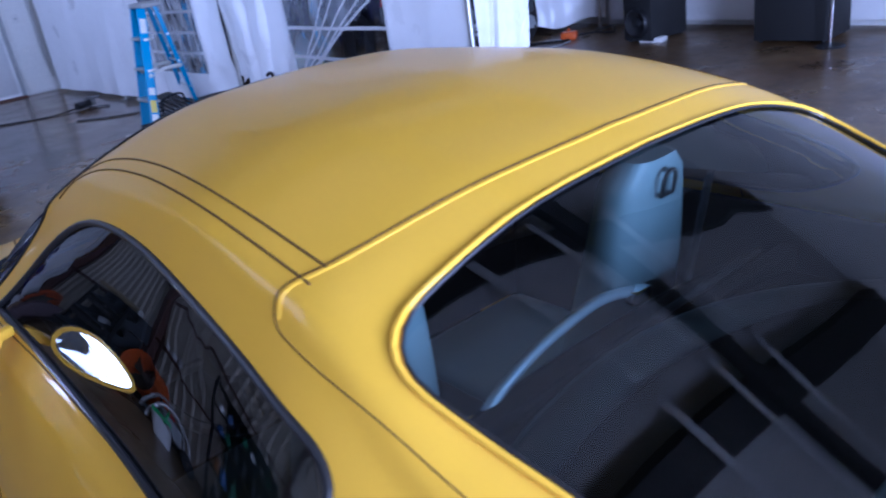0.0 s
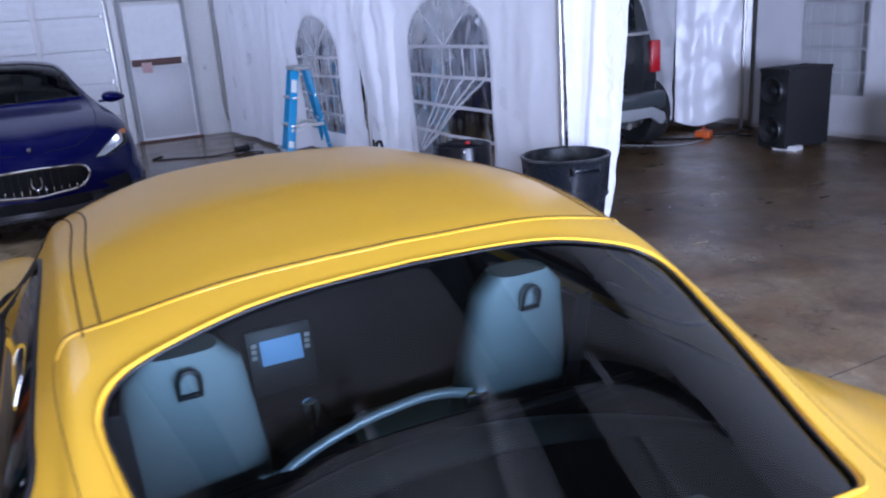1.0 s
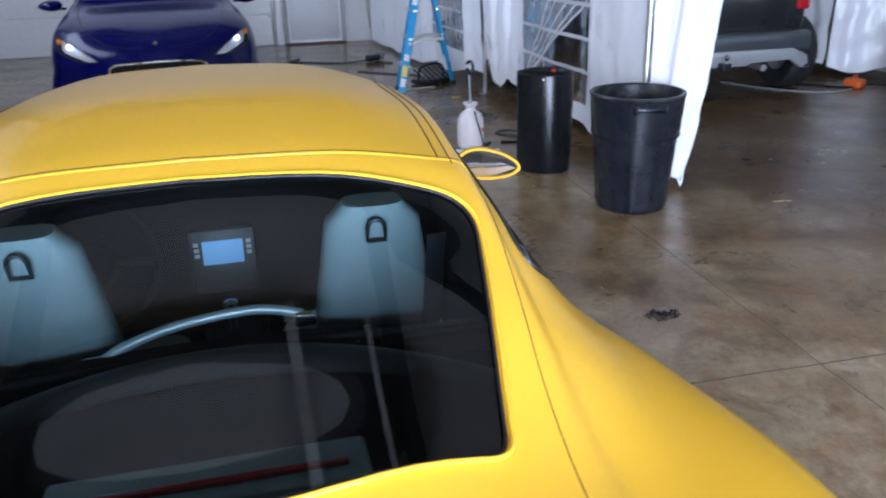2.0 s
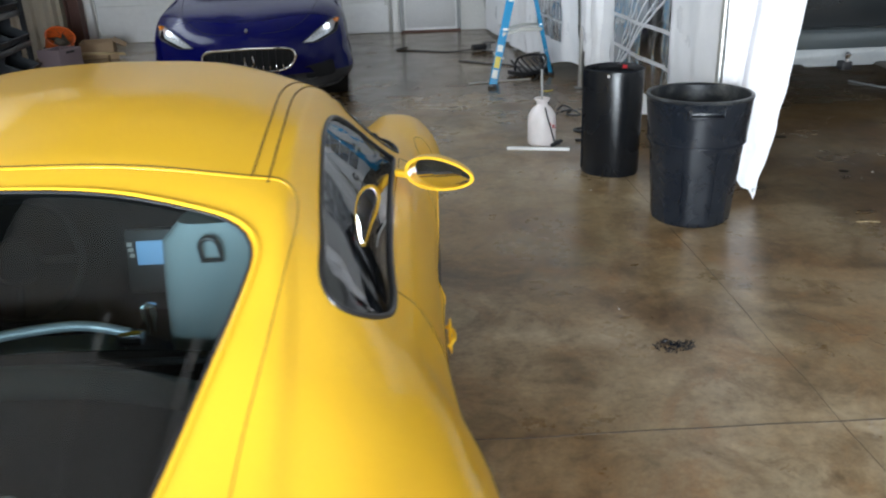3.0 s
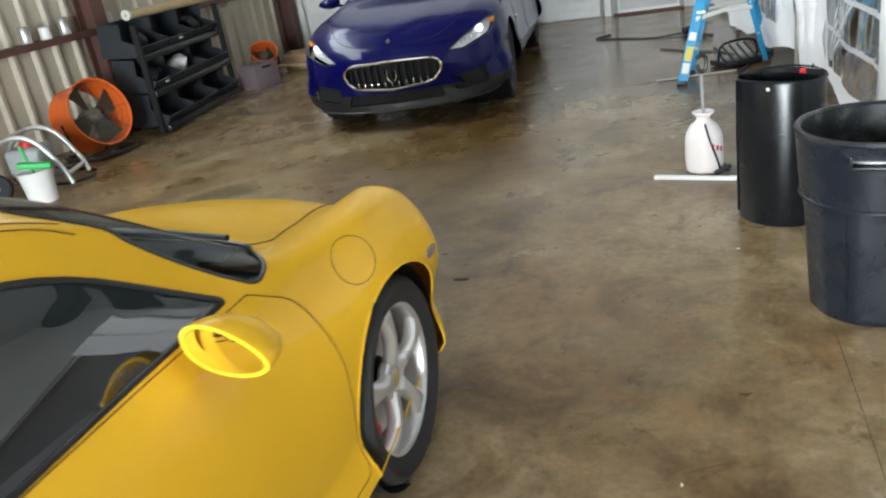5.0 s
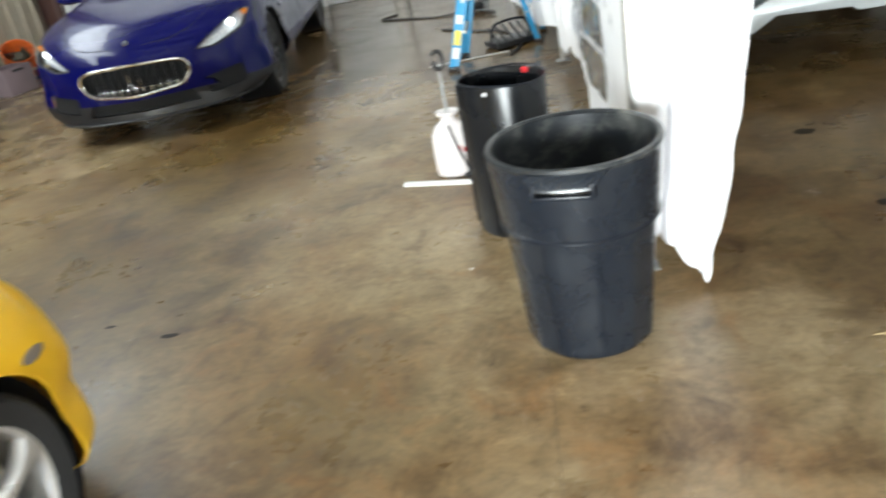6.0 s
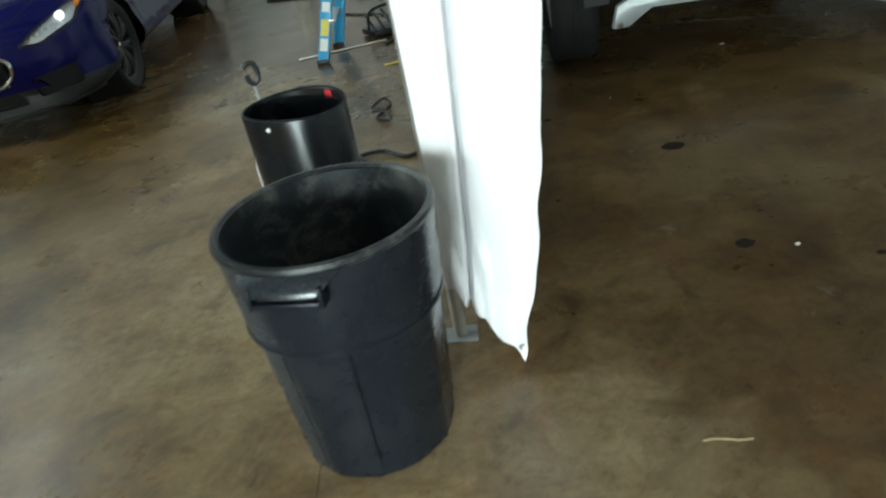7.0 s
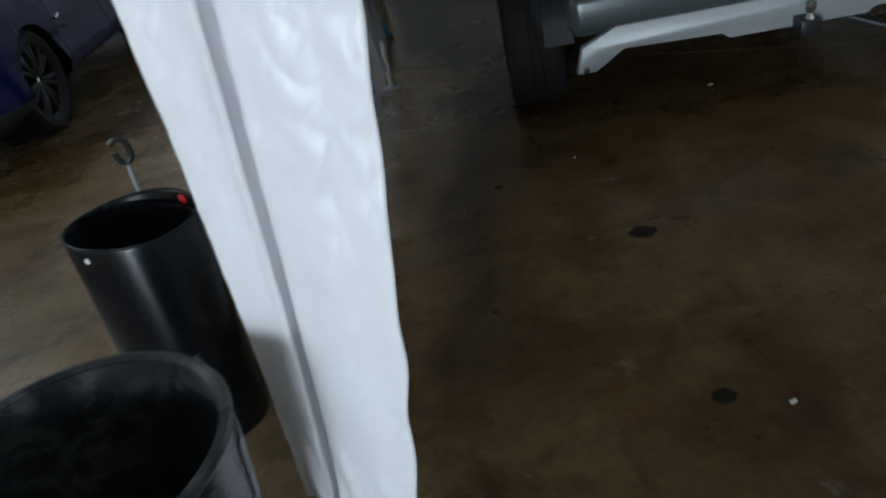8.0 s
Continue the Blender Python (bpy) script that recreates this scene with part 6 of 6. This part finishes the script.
part("handle", tube(dense([(-.05, 0, .085), (-.03, 0, .125), (.03, 0, .125), (.05, 0, .085)], 5), .009, 8), M_ORANGE, ob)


def cable(name, pts, r, label, material=M_TRIM, category="cable"):
    t = thing(name, pose(0, 0, 0), label, category)
    part("cord", tube(dense(pts, 8), r, 6), material, t)
    return t


cable("black_cable", [(6.25, 5.1, .012), (5.9, 5.5, .012), (5.75, 5.9, .012), (6.05, 6.3, .012), (6.3, 6.5, .012)], .012, "black power cable curling on the floor by the tent cloth")
cable("black_cable", [(6.4, 5.25, .012), (6.6, 5.05, .03), (6.75, 4.85, .012), (6.9, 5.0, .05), (6.7, 5.12, .012)], .014, "black power cable bundled by the wall")
cable("grey_cable", [(6.2, 5.05, .01), (5.8, 5.0, .01), (5.4, 5.4, .01), (5.2, 5.9, .01)], .008, "grey extension cable on the floor", M_GREY)
cable("black_cable", [(.75, 9.6, .01), (.60, 9.35, .01), (.92, 9.18, .01), (1.32, 8.96, .01), (1.66, 9.0, .02), (1.95, 8.75, .01)], .010, "black extension lead winding over the floor")
cable("black_cable", [(1.4, 8.2, .01), (1.7, 7.9, .01), (2.05, 7.6, .01), (2.2, 7.0, .01), (2.1, 6.6, .01)], .010, "black lead by the ladder")
cable("black_cable", [(2.05, 4.08, .01), (2.16, 4.02, .014), (2.30, 3.97, .03), (2.26, 4.15, .02), (2.10, 4.38, .012), (2.22, 4.40, .02), (2.36, 4.30, .012), (2.48, 4.42, .01)], .011, "black cord looped on the floor behind the barrel")
cable("black_cable", [(2.10, 5.15, .01), (2.17, 5.24, .03), (2.22, 5.12, .02), (2.15, 4.95, .012), (2.24, 4.84, .03), (2.20, 4.95, .05), (2.12, 5.05, .02)], .009, "tangle of black cord below the tent cloth")
cable("yellow_strap", [(2.12, 6.07, .005), (2.17, 6.06, .006), (2.22, 6.08, .008)], .006, "small yellow strap lying on the floor", M_LABELY, "strap")
gn = thing("angle_grinder", pose(1.74, 9.0, 0, 0, 0, 25), "small dark power tool lying on the floor", "power tool")
part("motor", tube([(-.12, 0, .05), (.08, 0, .05)], .045, 16), M_TRIM, gn)
part("gearbox", box(.09, .08, .08, .02, (.11, 0, .05), 3), M_GREY, gn)
part("disc", lathe([(0, .004), (.10, .004), (.10, 0), (0, 0)], 32, m=pose(.13, 0, .10, 0, 0, 0)), M_TRIM, gn)
rodd = thing("metal_rod", pose(1.75, 6.68, .008, 0, 0, 12), "thin steel rod on the floor under the ladder", "rod")
part("rod", rod((-.35, 0, 0), (.35, 0, 0), .008), M_ALU, rodd)


def tool_crate():
    t = thing("tool_tray", pose(2.12, 7.05, 0, 0, 0, 30), "dark metal tool frame on the floor behind the ladder", "tool tray")
    part("tray", box(.42, .26, .05, .01, (0, 0, .035)), M_TRIM, t)
    for k in range(6):
        part("bar", rod((-.19 + .076 * k, -.12, .06), (-.16 + .076 * k, .12, .16), .012), M_TRIM, t)
    part("handle", tube(dense([(-.2, 0, .06), (-.15, 0, .2), (.15, 0, .2), (.2, 0, .06)], 6), .012, 8), M_BIN, t)
    return t


tool_crate()

# ---- west side: bin rack, fans, machines ----


def bin_rack():
    t = thing("bin_rack", pose(-4.0, 7.30, 0, 0, 0, 8), "rack of dark grey open-front storage bins on a black frame", "storage rack")
    cols, rows, w, h = 3, 3, .645, .37
    for s in (-1, 1):
        part("upright", box(.06, .05, 1.12, .006, (.18, s * 1.015, .58)), M_BLACK, t)
    for r in range(rows):
        part("rail", box(.075, 2.02, .075, .02, (.24 - .05 * r, 0, .055 + h * r)), M_TRIM, t)
        for c in range(cols):
            y = (c - 1) * (w + .015)
            b = bmesh.new()
            # side profile of one hopper, open at its upper front
            prof = [(-.20, .02), (.20, .02), (.26, .13), (.05, .20), (.05, h - .01), (-.20, h - .01)]
            l = [b.verts.new((x, -w / 2, z)) for x, z in prof]
            q = [b.verts.new((x, w / 2, z)) for x, z in prof]
            b.faces.new(l[::-1])
            b.faces.new(q)
            for i, k in ((0, 1), (1, 2), (5, 0)):
                b.faces.new((l[i], l[k], q[k], q[i]))
            bmesh.ops.recalc_face_normals(b, faces=b.faces)
            bmesh.ops.solidify(b, geom=b.faces[:], thickness=.012)
            bmesh.ops.transform(b, matrix=pose(.02 - .05 * r, y, .07 + h * r, 0, 6, 0), verts=b.verts)
            bn = part("hopper", b, mat("grey_hopper", (.016, .020, .026), .45, 0, .15, 60, 4) if (r, c) == (0, 0) else bpy.data.materials["grey_hopper"], t)
            if (r, c) in ((1, 0), (2, 1)):
                part("label_card", box(.004, .09, .05, .001, (.275 - .05 * r, y - .05, .155 + h * r)), M_LABEL, bn)
            if (r, c) in ((2, 0), (1, 1), (2, 2), (1, 0)):
                lump = bmesh.new()
                bmesh.ops.create_icosphere(lump, subdivisions=2, radius=.12)
                for v in lump.verts:
                    v.co *= 1 + .4 * noise.noise(v.co * 9 + Vector((r, c, 0)))
                bmesh.ops.transform(lump, matrix=pose(.04 - .05 * r, y + .05, .20 + h * r), verts=lump.verts)
                part("stored_item", lump, (M_WHITE if r == c == 1 else M_BIN), bn)
    return t


bin_rack()


def tool_shelf():
    t = thing("tool_shelf", pose(-4.26, 3.15, 0), "tall black steel shelf crowded with bottles and tins", "shelf")
    for s in (-1, 1):
        for x in (-.18, .18):
            part("upright", box(.04, .04, 2.2, .004, (x, s * .85, 1.1)), M_BLACK, t)
    for k in range(5):
        part("shelf_board", box(.42, 1.76, .03, .004, (0, 0, .12 + .5 * k)), M_BLACK, t)
    part("back_panel", box(.012, 1.74, 2.1, .002, (-.205, 0, 1.1)), M_BLACK, t)
    return t


tool_shelf()
rng = random.Random(12)
tones = [mat("blue_bottle", (.05, .12, .30), .3), M_BIN, mat("green_bottle", (.03, .16, .08), .3), M_ALU, M_TRIM, mat("amber_bottle", (.25, .10, .03), .3)]
for k in range(4):
    for j in range(7):
        h, r = .16 + .14 * rng.random(), .045 + .03 * rng.random()
        bt = thing("bottle", pose(-4.20 + .06 * rng.random(), 2.42 + .24 * j + .04 * rng.random(), .135 + .5 * k), "small bottle standing on the black tool shelf", "bottle", "bottles on the tool shelf")
        part("bottle_body", lathe([(0, 0), (r, 0), (r + .003, .01), (r, h * .7), (r * .45, h * .85), (r * .42, h), (0, h)], 18), tones[rng.randrange(6)], bt)
        part("cap", lathe([(r * .48, h - .01), (r * .48, h + .025), (0, h + .027)], 14), M_TRIM, bt)
rl = thing("paper_roll", pose(-4.04, 7.75, 1.225, 0, 0, 0), "long tan roll of masking paper lying on the bin rack", "paper roll")
part("roll", tube([(0, -1.0, 0), (0, .75, 0)], .05, 24), M_TAN, rl)
part("core_end", lathe([(.02, 0), (.055, 0), (.055, .03), (.02, .03), (.02, 0)], 24, m=pose(0, -1.0, 0, 90)), M_LABEL, rl)


M_OLIVE = mat("dusty_olive_enamel", (.13, .125, .09), .6, 0, .2, 40, 5)


def drum_fan(x, y, rz, r, label, tilt=16):
    t = thing("drum_fan", pose(x, y, 0, 0, 0, rz), label, "fan", "orange drum fans")
    m = pose(0, 0, r + .07, 0, 90 - tilt, 0)
    part("drum", lathe([(r - .004, -.17), (r + .012, -.175), (r + .006, -.16), (r, -.10), (r, .10), (r + .006, .16), (r + .012, .175), (r - .004, .17), (r - .012, .10), (r - .012, -.10), (r - .004, -.17)], 56, m=m), M_ORANGE, t)
    g = bmesh.new()
    for k in range(1, 6):
        rr = r * k / 5.5
        tube([m @ Vector((rr * math.cos(a), rr * math.sin(a), .165)) for a in [2 * math.pi * i / 40 for i in range(40)]], .0014, 5, closed=True, bm=g)
    for k in range(8):
        a = math.pi * k / 4
        tube([m @ Vector((.04 * math.cos(a), .04 * math.sin(a), .168)), m @ Vector((r * math.cos(a), r * math.sin(a), .165))], .0022, 5, bm=g)
    part("guard", g, M_TRIM, t)
    for k in range(4):
        b = bmesh.new()
        rows = []
        for i in range(7):
            q = i / 6
            rad = .05 + q * (r - .09)
            wd = .05 + .08 * q
            tw = radians(38 - 16 * q)
            rows.append([b.verts.new((rad, u * wd * math.cos(tw), u * wd * math.sin(tw))) for u in (-1, -.3, .3, 1)])
        for p, q in zip(rows, rows[1:]):
            for j in range(3):
                b.faces.new((p[j], p[j + 1], q[j + 1], q[j]))
        bmesh.ops.solidify(b, geom=b.faces[:], thickness=.004)
        bmesh.ops.transform(b, matrix=m @ pose(0, 0, .03, 0, 0, 90 * k + 20), verts=b.verts)
        part("blade", b, M_OLIVE, t)
    part("motor", lathe([(0, .09), (.06, .085), (.075, .03), (.075, -.12), (0, -.13)], 24, m=m), M_OLIVE, t)
    part("label", box(.004, .12, .07, .001, m=m @ pose(-(r + .004), 0, .02, 0, 0, 0) @ pose(0, 0, 0, 90, 0, 0)), M_LABEL, t)
    fr = tube(dense([(-.24, -r * .8, .03), (.22, -r * .8, .03), (.22, r * .8, .03), (-.24, r * .8, .03)], 6), .016, 8, closed=True)
    part("base_frame", fr, M_TRIM, t)
    for s in (-1, 1):
        part("bracket", tube([(0, s * r * .86, .03), (0, s * (r + .025), r + .07)], .014, 8), M_TRIM, t)
        part("caster", lathe([(.015, -.012), (.03, -.012), (.03, .012), (.015, .012)], 18, m=pose(-.22, s * r * .7, .03, 90)), M_RUBBER, t)
    return t


drum_fan(-3.95, 5.66, -12, .325, "large orange drum fan with grey blades on a black stand")
drum_fan(-4.02, 9.35, -50, .18, "small orange drum fan tipped up at the wall", 50)


def floor_machine():
    t = thing("pressure_washer", pose(-3.75, 4.62, 0, 0, 0, 20), "grey pressure washer with tubular frame and red cap", "pressure washer")
    for s in (-1, 1):
        part("frame_tube", tube(dense([(-.30, s * .20, .06), (-.28, s * .20, .35), (-.10, s * .20, .50), (.12, s * .20, .46), (.28, s * .20, .22), (.34, s * .20, .05)], 7), .022, 10), M_ALU, t)
        part("wheel", lathe([(.03, -.03), (.10, -.035), (.12, -.02), (.12, .02), (.10, .035), (.03, .03)], 28, m=pose(-.26, s * .26, .12, 90)), M_RUBBER, t)
    part("cross_tube", rod((.31, -.20, .13), (.31, .20, .13), .02), M_ALU, t)
    part("cross_tube", rod((-.10, -.20, .50), (-.10, .20, .50), .02), M_ALU, t)
    part("engine", box(.32, .28, .24, .04, (-.03, 0, .27), 3), M_GREY, t)
    part("cap", lathe([(0, .05), (.06, .04), (.07, 0)], 24, m=pose(-.03, 0, .39)), M_RED, t)
    part("hose", tube(dense([(.1, .1, .15), (.35, .3, .03), (.1, .45, .02), (-.25, .3, .02), (-.1, .05, .05), (.25, -.1, .03), (.42, .1, .02)], 8), .014, 8), M_TRIM, t)
    return t


floor_machine()
bk = thing("white_bucket", pose(-3.42, 4.25, 0), "white bucket with green scrubbing tool inside", "bucket")
part("pail", lathe([(0, 0), (.11, 0), (.14, .26), (.147, .27), (.136, .265), (.105, .012), (0, .012)], 36), M_WHITE, bk)
part("scrub_head", box(.26, .07, .05, .012, m=pose(0, .02, .30, 0, 10, 30)), M_GREEN, bk)
part("scrub_handle", rod((0, .02, .10), (-.12, .05, .46), .014), M_GREEN, bk)
for y, h, mt, lb in ((5.75, .16, M_ALU, "dented metal paint can on the wall girt"), (6.02, .12, M_WHITE, "white spray can lying on the wall girt"), (6.30, .17, M_ALU, "small metal tin on the wall girt"), (7.0, .13, M_WHITE, "white plastic jar on the wall girt")):
    cn = thing("paint_can", pose(X0 + .10, y, 1.147), lb, "can", "cans on the wall girt")
    part("can", lathe([(0, 0), (.055, 0), (.058, .005), (.055, .01), (.055, h - .01), (.058, h - .005), (.05, h), (0, h - .006)], 24), mt, cn)
    part("lid", lathe([(0, h + .004), (.04, h + .004), (.043, h - .004)], 24), M_GREY, cn)
cb = thing("cardboard_box", pose(-3.75, 10.0, 0, 0, 0, 15), "low open cardboard box at the wall", "box")
b = box(.45, .5, .012, .002, (0, 0, .008))
for s in (-1, 1):
    box(.45, .01, .22, .002, (0, s * .25, .11), bm=b)
    box(.01, .5, .22, .002, (s * .22, 0, .11), bm=b)
part("carton", b, M_CARD, cb)
part("flap", box(.20, .48, .008, .002, m=pose(.30, 0, .19, 0, 30, 0)), M_CARD, cb)
pc = thing("plastic_crate", pose(-3.72, 8.60, 0, 0, 0, -20), "mauve plastic crate standing beside the bin rack", "crate")
b = box(.34, .40, .02, .004, (0, 0, .012))
for s in (-1, 1):
    box(.34, .015, .30, .004, (0, s * .19, .16), bm=b)
    box(.015, .40, .30, .004, (s * .165, 0, .16), bm=b)
part("crate", b, mat("mauve_plastic", (.20, .15, .16), .5, 0, .1), pc)
for s in (-1, 1):
    part("grip", box(.02, .14, .03, .006, (s * .178, 0, .27)), M_TRIM, pc)
jb = thing("wood_board", pose(-3.7, 9.55, 0, 0, 0, 35), "pale plank leaning low on scrap by the wall", "plank")
part("plank", box(.9, .14, .03, .004, m=pose(0, 0, .10, 0, 6, 0)), M_TAN, jb)
part("block", box(.12, .14, .08, .006, (.3, 0, .04)), M_CARD, jb)

# ---- floor drain and litter ----
dr = thing("floor_litter", pose(1.795, .845, 0), "small dark clump of wire and leaves on the floor", "litter")
rng = random.Random(4)
b = bmesh.new()
for k in range(130):
    a, r0 = rng.random() * 6.28, .068 * rng.random() ** .7
    p = Vector((r0 * math.cos(a) * 1.2, r0 * math.sin(a) * .75, .003))
    q = p + Vector(((rng.random() - .5) * .035, (rng.random() - .5) * .03, .010 * rng.random()))
    tube([p, (p + q) / 2 + Vector((0, 0, .006)), q], .0016, 5, bm=b)
part("wire_clump", b, M_BIN, dr)
for x, y, l, rz, lb, mt in ((3.28, 2.08, .125, -8, "thin dry straw on the concrete floor", M_TAN),):
    sw = thing("straw", pose(x, y, 0, 0, 0, rz), lb, "straw")
    part("stalk", tube(dense([(-l / 2, 0, .003), (-l * .2, .004, .005), (l * .2, -.004, .006), (l / 2, .003, .003)], 5), .0018, 6), mt, sw)
for x, y, sx, rz in ((3.79, 2.95, .011, 20), (2.27, -.02, .035, 40), (4.24, 5.26, .014, 15), (3.46, 4.67, .007, 50), (1.66, 1.19, .006, 70), (1.9, 2.85, .008, 20), (1.7, 5.0, .008, 30)):
    pp = thing("paper_scrap", pose(x, y, 0, 0, 0, rz), "tiny white scrap of paper on the floor", "litter", "paper scraps on the floor")
    b = bmesh.new()
    vs = [b.verts.new((sx * u, sx * .5 * v, .002 + .006 * abs(u) * (v + 1) / 2)) for u, v in ((-1, -1), (0, -1.2), (1, -.8), (.9, .9), (0, 1.2), (-.9, 1))]
    b.faces.new(vs)
    bmesh.ops.solidify(b, geom=b.faces[:], thickness=.0012)
    part("scrap", b, M_WHITE, pp, smooth=False)
